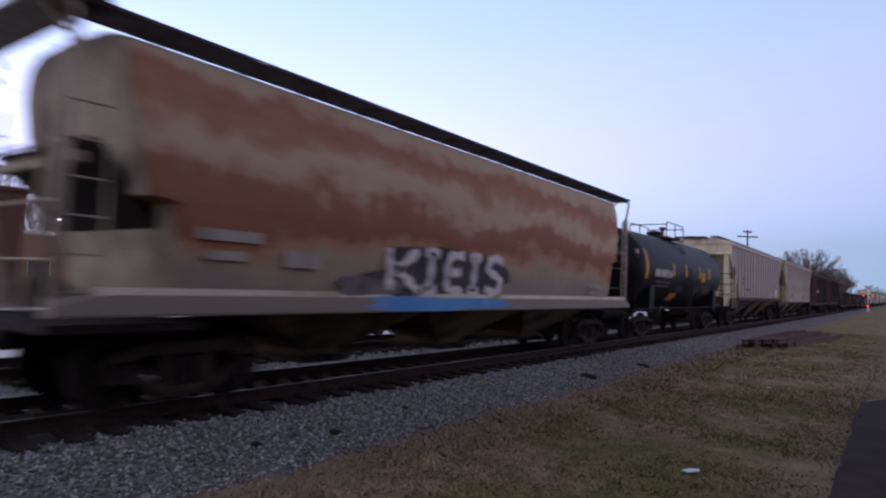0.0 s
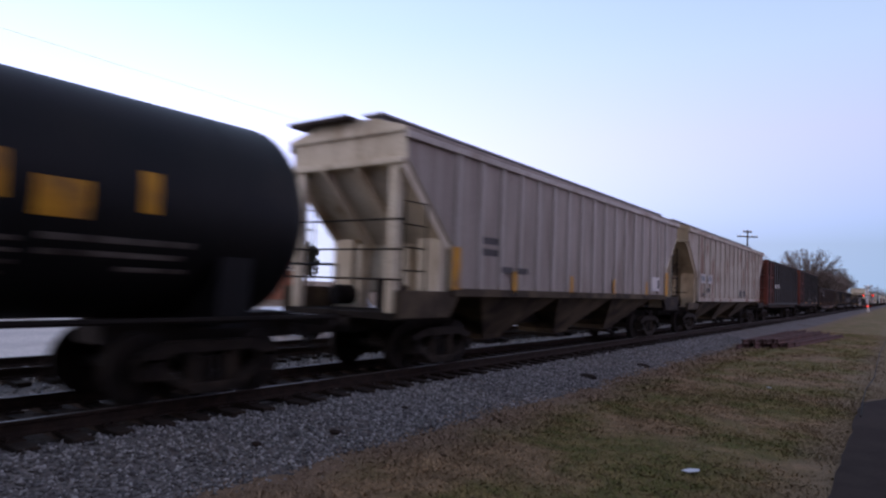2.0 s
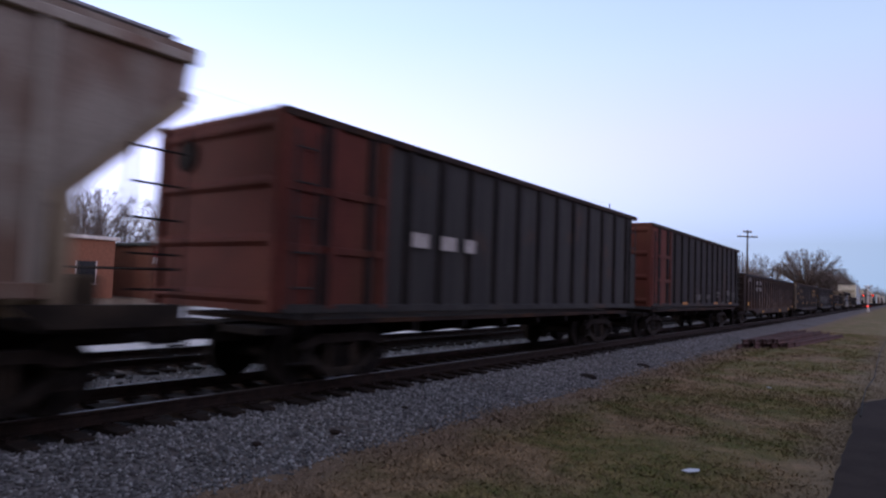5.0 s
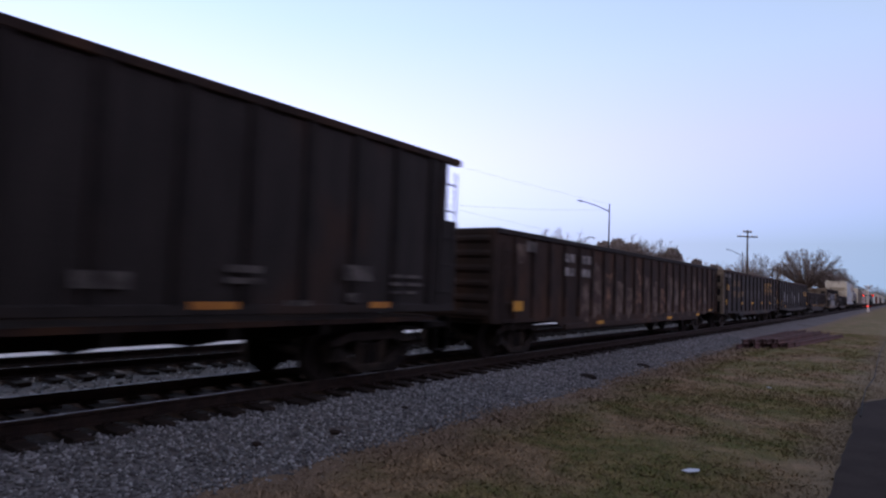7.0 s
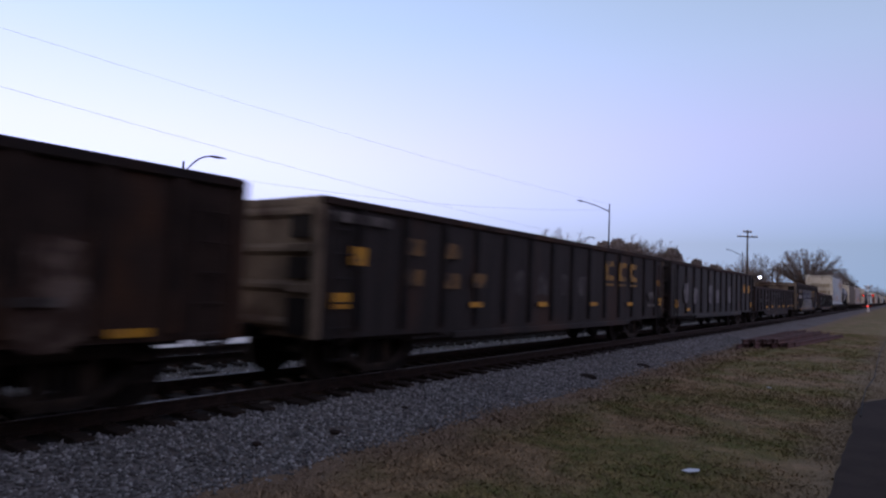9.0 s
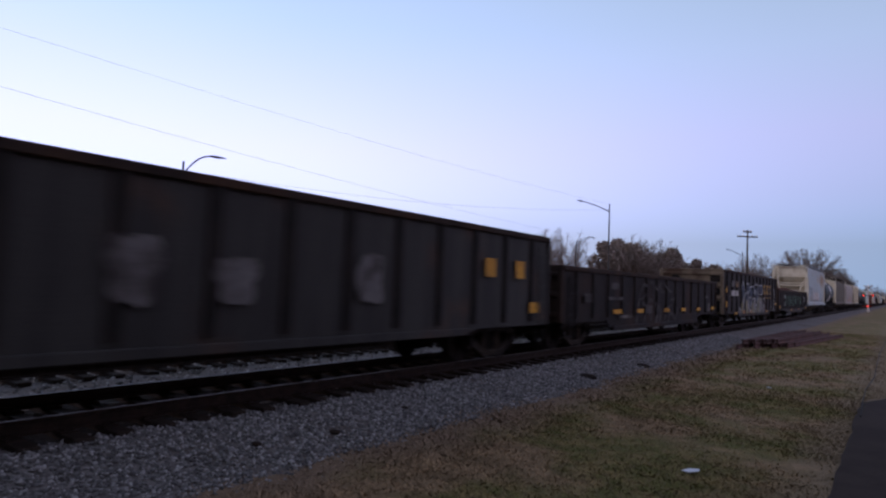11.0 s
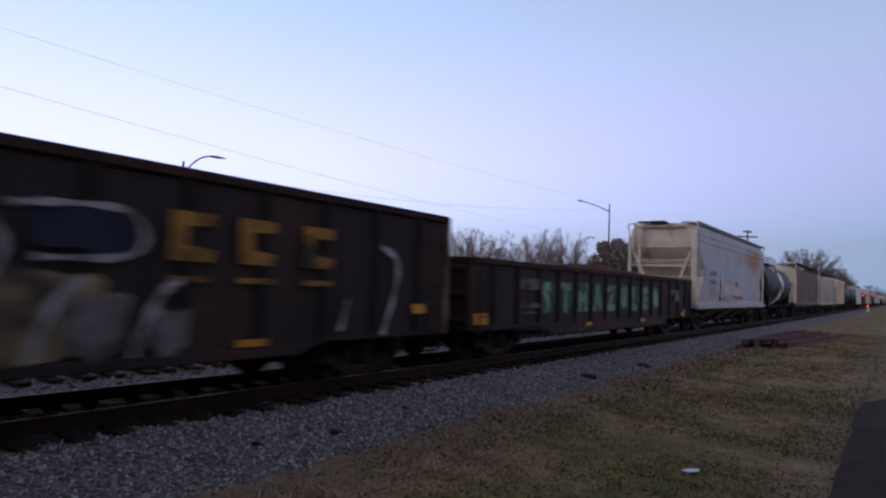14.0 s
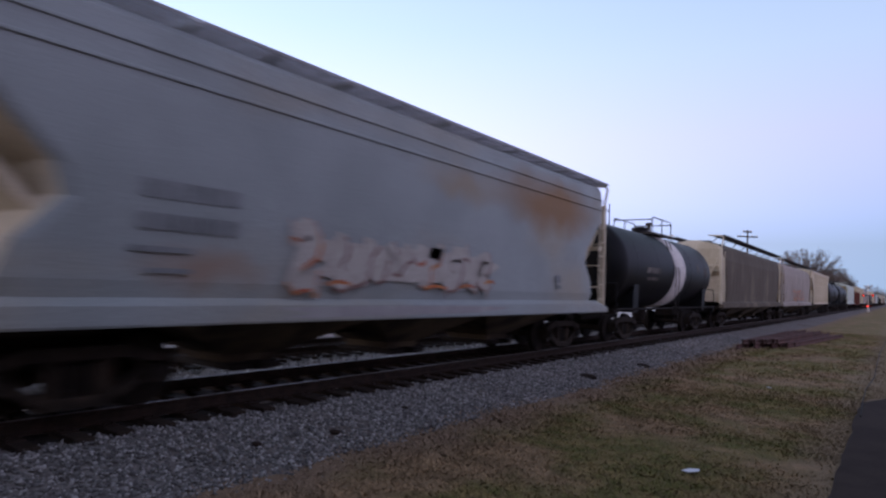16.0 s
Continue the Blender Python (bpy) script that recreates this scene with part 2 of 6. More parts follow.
    "brick_orange": mat("orange brick wall", (0.286, 0.1164, 0.0615), (0.22, 0.0921, 0.0492), 6.0, 0.9),
    "roof_green": mat("grey green roof", (0.11, 0.1164, 0.0902), (0.088, 0.0921, 0.0738), 3.0, 0.8),
    "fascia_red": mat("red fascia", (0.374, 0.0485, 0.0328), (0.308, 0.0388, 0.0287), 3.0, 0.6),
    "wall_white": mat("white wall paint", (0.682, 0.5917, 0.4756), (0.605, 0.5238, 0.4264), 3.0, 0.7),
    "window": mat("dark window glass", (0.022, 0.0213, 0.0205), (0.033, 0.031, 0.0287), 2.0, 0.12, bump=0),
    "pole": mat("weathered pole timber", (0.077, 0.0534, 0.0369), (0.055, 0.0388, 0.0271), 5.0, 0.9, stretch=(3, 3, .3)),
    "lamp_post": mat("dark lamp post metal", (0.0385, 0.034, 0.0303), (0.055, 0.0485, 0.041), 5.0, 0.6, 0.4),
    "wire": mat("black cable", (0.022, 0.0194, 0.0164), (0.033, 0.0291, 0.0246), 5.0, 0.7),
    "bark": mat("grey brown bark", (0.143, 0.1018, 0.0697), (0.099, 0.0679, 0.0476), 6.0, 0.95),
    "twig": mat("bare twigs", (0.19, 0.142, 0.108), (0.14, 0.105, 0.08), 3.0, 0.95),
    "evergreen": mat("dark evergreen foliage", (0.0242, 0.0272, 0.0148), (0.044, 0.0407, 0.023), 3.0, 0.9),
    "dry_leaf": mat("dry brown foliage", (0.25, 0.19, 0.145), (0.17, 0.13, 0.10), 3.0, 0.95),
    "red_light": mat("red signal light", (1, 0.06, 0.03), (1, 0.06, 0.03), 1.0, 0.4, bump=0, emit=1.5),
    "white_light": mat("white lamp light", (0.85, 0.95, 1), (0.85, 0.95, 1), 1.0, 0.4, bump=0, emit=8.0),
    "car_white": mat("white car paint", (0.72, 0.73, 0.74), (0.68, 0.69, 0.7), 2.0, 0.25, bump=0),
    "car_silver": mat("silver car paint", (0.44, 0.3977, 0.3444), (0.407, 0.3686, 0.3198), 2.0, 0.3, 0.3, bump=0),
    "rubber": mat("black rubber", (0.0198, 0.0175, 0.0148), (0.0275, 0.0243, 0.0205), 5.0, 0.85),
    "paper": mat("white litter paper", (0.75, 0.75, 0.76), (0.68, 0.68, 0.69), 5.0, 0.7),
    "old_rail": mat("stacked rusty steel", (0.11, 0.0534, 0.041), (0.0715, 0.0369, 0.0287), 2.0, 0.85, stretch=(4, .4, 1)),
}


def ground_mat(name, k=1.0):
    """Dead grass with green patches and bare soil next to the stones."""
    m = bpy.data.materials.new(name)
    m.use_nodes = True
    n, l = m.node_tree.nodes, m.node_tree.links
    b = n["Principled BSDF"]
    tc = n.new("ShaderNodeTexCoord")

    def fac(s, lo, hi, detail=5.0):
        t = n.new("ShaderNodeTexNoise")
        t.inputs["Scale"].default_value, t.inputs["Detail"].default_value = s, detail
        l.new(tc.outputs["Object"], t.inputs["Vector"])
        r = n.new("ShaderNodeMapRange")
        r.inputs["From Min"].default_value, r.inputs["From Max"].default_value = lo, hi
        l.new(t.outputs["Fac"], r.inputs["Value"])
        return r.outputs["Result"]

    def mix(f, a, c):
        x = n.new("ShaderNodeMix")
        x.data_type = "RGBA"
        l.new(f, x.inputs["Factor"])
        rg = [i for i in x.inputs if i.type == "RGBA"]
        for sock, v in zip(rg, (a, c)):
            if isinstance(v, tuple):
                sock.default_value = (*[q * k for q in v], 1)
            else:
                l.new(v, sock)
        return [o for o in x.outputs if o.type == "RGBA"][0]

    straw = mix(fac(2.2, .40, .60), (0.285, 0.185, 0.098), (0.185, 0.12, 0.063))
    col = mix(fac(0.55, .40, .56, 8.0), straw, mix(fac(3.5, .40, .62), (0.115, 0.105, 0.032), (0.20, 0.145, 0.056)))
    col = mix(fac(14.0, .46, .80, 4.0), col, (0.125, 0.085, 0.046))
    # bare reddish soil along the stones
    sp = n.new("ShaderNodeSeparateXYZ")
    l.new(tc.outputs["Object"], sp.inputs["Vector"])
    wob = n.new("ShaderNodeTexNoise")
    wob.inputs["Scale"].default_value = 0.8
    l.new(tc.outputs["Object"], wob.inputs["Vector"])
    ad = n.new("ShaderNodeMath")
    ad.operation = "MULTIPLY_ADD"
    ad.inputs[1].default_value = 1.6
    l.new(wob.outputs["Fac"], ad.inputs[0]), l.new(sp.outputs["X"], ad.inputs[2])
    r = n.new("ShaderNodeMapRange")
    r.inputs["From Min"].default_value, r.inputs["From Max"].default_value = 5.3, 4.3
    l.new(ad.outputs["Value"], r.inputs["Value"])
    col = mix(r.outputs["Result"], col, (0.1863, 0.1262, 0.0802))
    # dry straw beside the path
    r = n.new("ShaderNodeMapRange")
    r.inputs["From Min"].default_value, r.inputs["From Max"].default_value = 8.3, 8.9
    l.new(ad.outputs["Value"], r.inputs["Value"])
    col = mix(r.outputs["Result"], col, (0.205, 0.145, 0.086))
    l.new(col, b.inputs["Base Color"])
    b.inputs["Roughness"].default_value = 0.95
    b.inputs["Specular IOR Level"].default_value = 0.1
    t = n.new("ShaderNodeTexNoise")
    t.inputs["Scale"].default_value = 35.0
    l.new(tc.outputs["Object"], t.inputs["Vector"])
    bp = n.new("ShaderNodeBump")
    bp.inputs["Strength"].default_value, bp.inputs["Distance"].default_value = 0.8, 0.03
    l.new(t.outputs["Fac"], bp.inputs["Height"])
    l.new(bp.outputs["Normal"], b.inputs["Normal"])
    return m


def stone_mat():
    m = bpy.data.materials.new("crushed grey stone")
    m.use_nodes = True
    n, l = m.node_tree.nodes, m.node_tree.links
    b = n["Principled BSDF"]
    g = n.new("ShaderNodeNewGeometry")
    r = n.new("ShaderNodeValToRGB")
    r.color_ramp.elements[0].color, r.color_ramp.elements[1].color = (0.077, 0.070, 0.063, 1), (0.365, 0.34, 0.305, 1)
    e = r.color_ramp.elements.new(0.6)
    e.color = (0.168, 0.155, 0.14, 1)
    l.new(g.outputs["Random Per Island"], r.inputs["Fac"])
    l.new(r.outputs["Color"], b.inputs["Base Color"])
    b.inputs["Roughness"].default_value = 0.9
    return m


def rust_bands():
    """Pale hopper paint with wandering horizontal belts of rust."""
    m = bpy.data.materials.new("rust banded cream paint")
    m.use_nodes = True
    n, l = m.node_tree.nodes, m.node_tree.links
    b = n["Principled BSDF"]
    tc, sp = n.new("ShaderNodeTexCoord"), n.new("ShaderNodeSeparateXYZ")
    l.new(tc.outputs["Object"], sp.inputs["Vector"])
    h = sp.outputs["Z"]
    for scale, k, amount in ((0.42, (1, .45, 1.0), 1.8), (1.3, (1, .5, 1.2), .9), (3.2, (1, .9, .5), .7), (14.0, (1, 1.0, .6), .4)):
        mp, t, ma, mb = n.new("ShaderNodeMapping"), n.new("ShaderNodeTexNoise"), n.new("ShaderNodeMath"), n.new("ShaderNodeMath")
        mp.inputs["Scale"].default_value = k
        t.inputs["Scale"].default_value = scale
        t.inputs["Detail"].default_value = 5
        l.new(tc.outputs["Object"], mp.inputs["Vector"]), l.new(mp.outputs["Vector"], t.inputs["Vector"])
        ma.operation = "SUBTRACT"
        ma.inputs[1].default_value = .5
        l.new(t.outputs["Fac"], ma.inputs[0])
        mb.operation = "MULTIPLY_ADD"
        mb.inputs[1].default_value = amount
        l.new(ma.outputs["Value"], mb.inputs[0]), l.new(h, mb.inputs[2])
        h = mb.outputs["Value"]
    r = n.new("ShaderNodeMapRange")
    r.inputs["From Min"].default_value, r.inputs["From Max"].default_value = 1.2, 4.7
    l.new(h, r.inputs["Value"])
    c = n.new("ShaderNodeValToRGB")
    stops = ((1.2, (0.21, 0.172, 0.122)), (1.75, (0.235, 0.185, 0.125)), (2.05, (0.275, 0.195, 0.112)), (2.3, (0.3105, 0.1477, 0.0634)), (2.5, (0.2225, 0.0739, 0.0289)), (2.95, (0.2484, 0.0956, 0.0392)), (3.15, (0.3253, 0.2186, 0.1178)), (3.4, (0.3416, 0.246, 0.1405)), (3.65, (0.3002, 0.1347, 0.0576)), (4.05, (0.2587, 0.0999, 0.0432)), (4.3, (0.3253, 0.2254, 0.1268)), (4.6, (0.3253, 0.246, 0.1494)))
    e = c.color_ramp.elements
    e[0].position, e[0].color = 0, (*stops[0][1], 1)
    e[1].position, e[1].color = 1, (*stops[-1][1], 1)
    stops = tuple((z, tuple(k * v for k, v in zip((1.0, 1.12, 1.3) if q[0] > 2 * q[1] else (1.12, 1.14, 1.2) if z > 1.9 else (.98, 1.0, 1.04), q))) for z, q in stops)
    e[0].color, e[1].color = (*stops[0][1], 1), (*stops[-1][1], 1)
    for z, q in stops[1:-1]:
        e.new((z - 1.2) / 3.5).color = (*q, 1)
    l.new(r.outputs["Result"], c.inputs["Fac"])
    l.new(c.outputs["Color"], b.inputs["Base Color"])
    b.inputs["Roughness"].default_value = .8
    b.inputs["Specular IOR Level"].default_value = .25
    return m


def smear(m, y, z, ry, rz, colour, most=.8):
    """One soft-edged rust smear in a wagon's own paint, round a place on its side."""
    n, l = m.node_tree.nodes, m.node_tree.links
    sock = n["Principled BSDF"].inputs["Base Color"]
    was = sock.links[0].from_socket
    tc, mp, ns, ad, gr, rg, mx = (n.new("ShaderNode" + k) for k in ("TexCoord", "Mapping", "TexNoise", "MixRGB", "VectorMath", "MapRange", "Mix"))
    ns.inputs["Scale"].default_value, ns.inputs["Detail"].default_value = 1.1, 6
    l.new(tc.outputs["Object"], ns.inputs["Vector"])
    ad.blend_type = "ADD"
    ad.inputs[0].default_value = .9
    l.new(tc.outputs["Object"], ad.inputs[1]), l.new(ns.outputs["Color"], ad.inputs[2])
    mp.inputs["Location"].default_value = (0, -(y + .45) / ry, -(z + .45) / rz)
    mp.inputs["Scale"].default_value = (0, 1 / ry, 1 / rz)
    l.new(ad.outputs["Color"], mp.inputs["Vector"])
    gr.operation = "LENGTH"
    l.new(mp.outputs["Vector"], gr.inputs[0])
    rg.inputs["From Min"].default_value, rg.inputs["From Max"].default_value, rg.inputs["To Min"].default_value, rg.inputs["To Max"].default_value = .15, 1.1, most, 0
    l.new(gr.outputs["Value"], rg.inputs["Value"])
    mx.data_type = "RGBA"
    l.new(rg.outputs["Result"], mx.inputs[0])
    ins = [i for i in mx.inputs if i.type == "RGBA"]
    l.new(was, ins[0])
    ins[1].default_value = (*colour, 1)
    l.new([o for o in mx.outputs if o.type == "RGBA"][0], sock)


smear(M["pale_blue"], 4.7, 3.80, 3.1, .8, (.25, .15, .075), 1.25)
smear(M["pale_blue"], .6, 3.72, 1.6, .4, (.31, .245, .165))
smear(M["pale_blue"], -5.2, 1.75, 1.0, .3, (.30, .20, .14))
M["rusty_cream"] = rust_bands()
M["ground"] = ground_mat("dry winter grass ground", 1.12)
M["blade"] = ground_mat("winter grass blades", 1.35)
bn, bl = M["blade"].node_tree.nodes, M["blade"].node_tree.links
geo, rng_map, mul = bn.new("ShaderNodeNewGeometry"), bn.new("ShaderNodeMapRange"), bn.new("ShaderNodeMix")
rng_map.inputs["To Min"].default_value, rng_map.inputs["To Max"].default_value = .72, 1.3
mul.data_type, mul.blend_type = "RGBA", "MULTIPLY"
mul.inputs[0].default_value = 1.0
bl.new(geo.outputs["Random Per Island"], rng_map.inputs["Value"])
was = bn["Principled BSDF"].inputs["Base Color"].links[0].from_socket
sockets = [i for i in mul.inputs if i.type == "RGBA"]
bl.new(was, sockets[0]), bl.new(rng_map.outputs["Result"], sockets[1])
bl.new([o for o in mul.outputs if o.type == "RGBA"][0], bn["Principled BSDF"].inputs["Base Color"])
M["stone"] = stone_mat()
M["asphalt"].node_tree.nodes["Principled BSDF"].inputs["Specular IOR Level"].default_value = .08


# ---- building helpers ----
def part(name, bm, material, parent=None, label="", smooth=False, ends=None):
    """Links a bmesh as one mesh object under parent. ends: another colour for faces that look along the track, with
    its own slot for those leaning down.
    """
    me = bpy.data.meshes.new(name)
    if ends:
        bm.normal_update()
        for f in bm.faces:
            f.material_index = 0 if abs(f.normal.y) < .5 else 2 if f.normal.z < -.25 else 1
    if smooth:
        for f in bm.faces:
            f.smooth = True
    bm.to_mesh(me)
    bm.free()
    me.materials.append(M[material])
    if ends:
        me.materials.append(M[ends])
        me.materials.append(M[ends if ends in ("cream", "end_beige", "end_dust") else "grime"])
    ob = new(name, me)
    if parent:
        ob.parent = parent
    if label:
        ob["label"] = label
    return ob


def share(name, me, parent, m=None):
    ob = new(name, me)
    ob.parent = parent
    if m is not None:
        ob.matrix_basis = m
    return ob


def empty(name, label, category, group="", kind=""):
    e = new(name)
    e.empty_display_size = 0.3
    return tagged(e, label, category, group, kind)


def box(bm, x0, x1, y0, y1, z0, z1, bevel=0.0):
    vs = [bm.verts.new((x, y, z)) for z in (z0, z1) for x, y in ((x0, y0), (x1, y0), (x1, y1), (x0, y1))]
    fs = [bm.faces.new([vs[i] for i in q]) for q in ((3, 2, 1, 0), (4, 5, 6, 7), (0, 1, 5, 4), (1, 2, 6, 5), (2, 3, 7, 6), (3, 0, 4, 7))]
    if bevel:
        bmesh.ops.bevel(bm, geom=list({e for f in fs for e in f.edges}), offset=bevel, segments=1, affect="EDGES")


def boxed(*a, bevel=0.0):
    bm = bmesh.new()
    box(bm, *a, bevel=bevel)
    return bm


def tube(bm, p, q, r, n=6, r2=None):
    p, q = Vector(p), Vector(q)
    d = (q - p).normalized()
    u = d.orthogonal().normalized()
    w = d.cross(u)
    r2 = r if r2 is None else r2
    a = [bm.verts.new(p + (u * math.cos(i * math.tau / n) + w * math.sin(i * math.tau / n)) * r) for i in range(n)]
    c = [bm.verts.new(q + (u * math.cos(i * math.tau / n) + w * math.sin(i * math.tau / n)) * r2) for i in range(n)]
    for i in range(n):
        bm.faces.new((a[i], a[(i + 1) % n], c[(i + 1) % n], c[i]))
    bm.faces.new(a[::-1]), bm.faces.new(c)


def pipe(points, r, n=6):
    bm = bmesh.new()
    for p, q in zip(points, points[1:]):
        tube(bm, p, q, r, n)
    return bm


def plate(poly, axis, a, b):
    """A polygon given in the two other axes, extruded along axis from a to b."""
    bm = bmesh.new()
    put = {"x": lambda u, v, w: (w, u, v), "y": lambda u, v, w: (u, w, v), "z": lambda u, v, w: (u, v, w)}[axis]
    lo = [bm.verts.new(put(u, v, a)) for u, v in poly]
    hi = [bm.verts.new(put(u, v, b)) for u, v in poly]
    n = len(poly)
    bm.faces.new(lo[::-1]), bm.faces.new(hi)
    for i in range(n):
        bm.faces.new((lo[i], lo[(i + 1) % n], hi[(i + 1) % n], hi[i]))
    bmesh.ops.recalc_face_normals(bm, faces=bm.faces)
    return bm


def levels(rows, corner=0.0, y=0.0, x=0.0):
    """Stacked rectangles (z, half width, half length) joined into one closed hull, corners cut."""
    bm = bmesh.new()
    rings = []
    for z, w, h in rows:
        c = min(corner, w * 0.9, h * 0.9)
        if c > 0:
            k = c * 0.3
            pts = [(-w + c, -h), (w - c, -h), (w - k, -h + k), (w, -h + c), (w, h - c), (w - k, h - k), (w - c, h), (-w + c, h), (-w + k, h - k), (-w, h - c), (-w, -h + c), (-w + k, -h + k)]
        else:
            pts = [(-w, -h), (w, -h), (w, h), (-w, h)]
        rings.append([bm.verts.new((x + px, y + py, z)) for px, py in pts])
    for a, b in zip(rings, rings[1:]):
        n = len(a)
        for i in range(n):
            bm.faces.new((a[i], a[(i + 1) % n], b[(i + 1) % n], b[i]))
    bm.faces.new(rings[0][::-1]), bm.faces.new(rings[-1])
    return bm


def lathe_y(rows, n=24, z=0.0, x=0.0):
    """Rings (y, radius) about a lengthwise axis at height z."""
    bm = bmesh.new()
    rings = [[bm.verts.new((x + r * math.cos(i * math.tau / n), y, z + r * math.sin(i * math.tau / n))) for i in range(n)] for y, r in rows]
    for a, b in zip(rings, rings[1:]):
        for i in range(n):
            bm.faces.new((a[i], b[i], b[(i + 1) % n], a[(i + 1) % n]))
    bm.faces.new(rings[0]), bm.faces.new(rings[-1][::-1])
    bmesh.ops.recalc_face_normals(bm, faces=bm.faces)
    return bm


def lathe_z(rows, x=0.0, y=0.0, n=10):
    bm = bmesh.new()
    rings = [[bm.verts.new((x + r * math.cos(i * math.tau / n), y + r * math.sin(i * math.tau / n), z)) for i in range(n)] for z, r in rows]
    for a, b in zip(rings, rings[1:]):
        for i in range(n):
            bm.faces.new((a[i], a[(i + 1) % n], b[(i + 1) % n], b[i]))
    bm.faces.new(rings[0][::-1]), bm.faces.new(rings[-1])
    return bm


def lettering(text, size, x, y, z, material, parent, name="lettering", fat=0.0, wide=1.0):
    """Raised writing on a side that faces +x, its foot at z and its start at y."""
    cu = bpy.data.curves.new(name, "FONT")
    cu.body, cu.size, cu.extrude, cu.offset, cu.resolution_u = text, size, 0.003, fat, 3
    tmp = new("tmp", cu)
    me = bpy.data.meshes.new_from_object(tmp.evaluated_get(bpy.context.evaluated_depsgraph_get()))
    bpy.data.objects.remove(tmp)
    me.transform(Matrix(((0, 0, 1, x), (wide, 0, 0, y), (0, 1, 0, z), (0, 0, 0, 1))))
    me.materials.clear()
    me.materials.append(M[material])
    me.name = name
    ob = new(name, me)
    ob.parent = parent
    return ob


def bars(parent, x, rows, material, name="stencil_bar"):
    """Plain bars for writing that cannot be read: rows (y0, y1, z0, z1)."""
    for y0, y1, z0, z1 in rows:
        part(name, boxed(x - 0.002, x + 0.004, y0, y1, z0, z1), material, parent)


# ---- running gear, shared by all wagons ----
def mesh_of(bm, material, name, smooth=False):
    if smooth:
        for f in bm.faces:
            f.smooth = True
    me = bpy.data.meshes.new(name)
    bm.to_mesh(me)
    bm.free()
    me.materials.append(M[material])
    return me


def wheelset_mesh():
    bm = lathe_y([(-1.12, .07), (-0.83, .08), (-0.815, .40), (-0.81, .455), (-0.70, .462), (-0.695, .49), (-0.665, .49), (-0.66, .40), (-0.655, .10), (-0.4, .085),
                  (0.4, .085), (0.655, .10), (0.66, .40), (0.665, .49), (0.695, .49), (0.70, .462), (0.81, .455), (0.815, .40), (0.83, .08), (1.12, .07)], 20)
    bm.transform(Matrix.Rotation(radians(90), 4, "Z"))
    for s in (-1, 1):   # ribs on the wheel plates, so that their turning shows
        for k in range(4):
            a = k * math.tau / 4
            tube(bm, (s * .822, .14 * math.cos(a), .14 * math.sin(a)), (s * .822, .37 * math.cos(a), .37 * math.sin(a)), .025, 4)
    return mesh_of(bm, "under", "wheelset")


def sideframe_mesh(s):
    """Cast side frame with its window, pockets and bearing housings."""
    bm = bmesh.new()

    def bar(y0, z0, y1, z1, h0, h1):
        vs = []
        for x in (s * 0.93, s * 1.11):
            vs += [bm.verts.new((x, y0, z0 - h0 / 2)), bm.verts.new((x, y1, z1 - h1 / 2)), bm.verts.new((x, y1, z1 + h1 / 2)), bm.verts.new((x, y0, z0 + h0 / 2))]
        for q in ((0, 1, 2, 3), (7, 6, 5, 4), (0, 4, 5, 1), (1, 5, 6, 2), (2, 6, 7, 3), (3, 7, 4, 0)):
            bm.faces.new([vs[i] for i in q])
    bar(-0.62, .74, .62, .74, .15, .15)
    for d in (-1, 1):
        bar(d * 0.60, .74, d * 1.02, .57, .16, .20)
        bar(d * 0.86, .50, d * 0.36, .20, .15, .14)
        bar(d * 0.30, .70, d * 0.30, .22, .13, .13)
        box(bm, s * 0.95 - .09, s * 0.95 + .16 if s > 0 else s * 0.95 + .09, d * .889 - .14, d * .889 + .14, .33, .60) if s > 0 else box(bm, -1.11, -.86, d * .889 - .14, d * .889 + .14, .33, .60)
        box(bm, min(s * .95, s * 1.09), max(s * .95, s * 1.09), d * .30 - .07, d * .30 + .07, .16, .70)
    bar(-0.40, .18, .40, .18, .13, .13)
    bmesh.ops.recalc_face_normals(bm, faces=bm.faces)
    return mesh_of(bm, "truck", "sideframe")


def spring_mesh(s):
    bm = bmesh.new()
    tube(bm, (s * 1.03, 0, .24), (s * 1.03, 0, .60), .06, 8)
    return mesh_of(bm, "under", "spring")


def cap_mesh(s):
    bm = bmesh.new()
    tube(bm, (s * 1.10, 0, .46), (s * 1.17, 0, .46), .10, 10)
    return mesh_of(bm, "under", "bearing_cap")


bol = boxed(-.95, .95, -.20, .20, .42, .72, bevel=.04)
box(bol, -.28, .28, -.24, .24, .70, .80)
BOLSTER = mesh_of(bol, "under", "truck")
WHEELS = wheelset_mesh()
FRAMES = {s: (sideframe_mesh(s), spring_mesh(s), cap_mesh(s)) for s in (-1, 1)}
cpl = boxed(-.10, .10, 0, .62, .72, .94, bevel=.03)
box(cpl, -.17, .15, .46, .70, .68, 1.0, bevel=.04)
COUPLER = mesh_of(cpl, "under", "coupler")
hose = pipe([(.25, .1, .85), (.27, .35, .70), (.26, .55, .48), (.22, .68, .52)], .03)
HOSE = mesh_of(hose, "rubber", "brake_hose")
SPINNERS = []


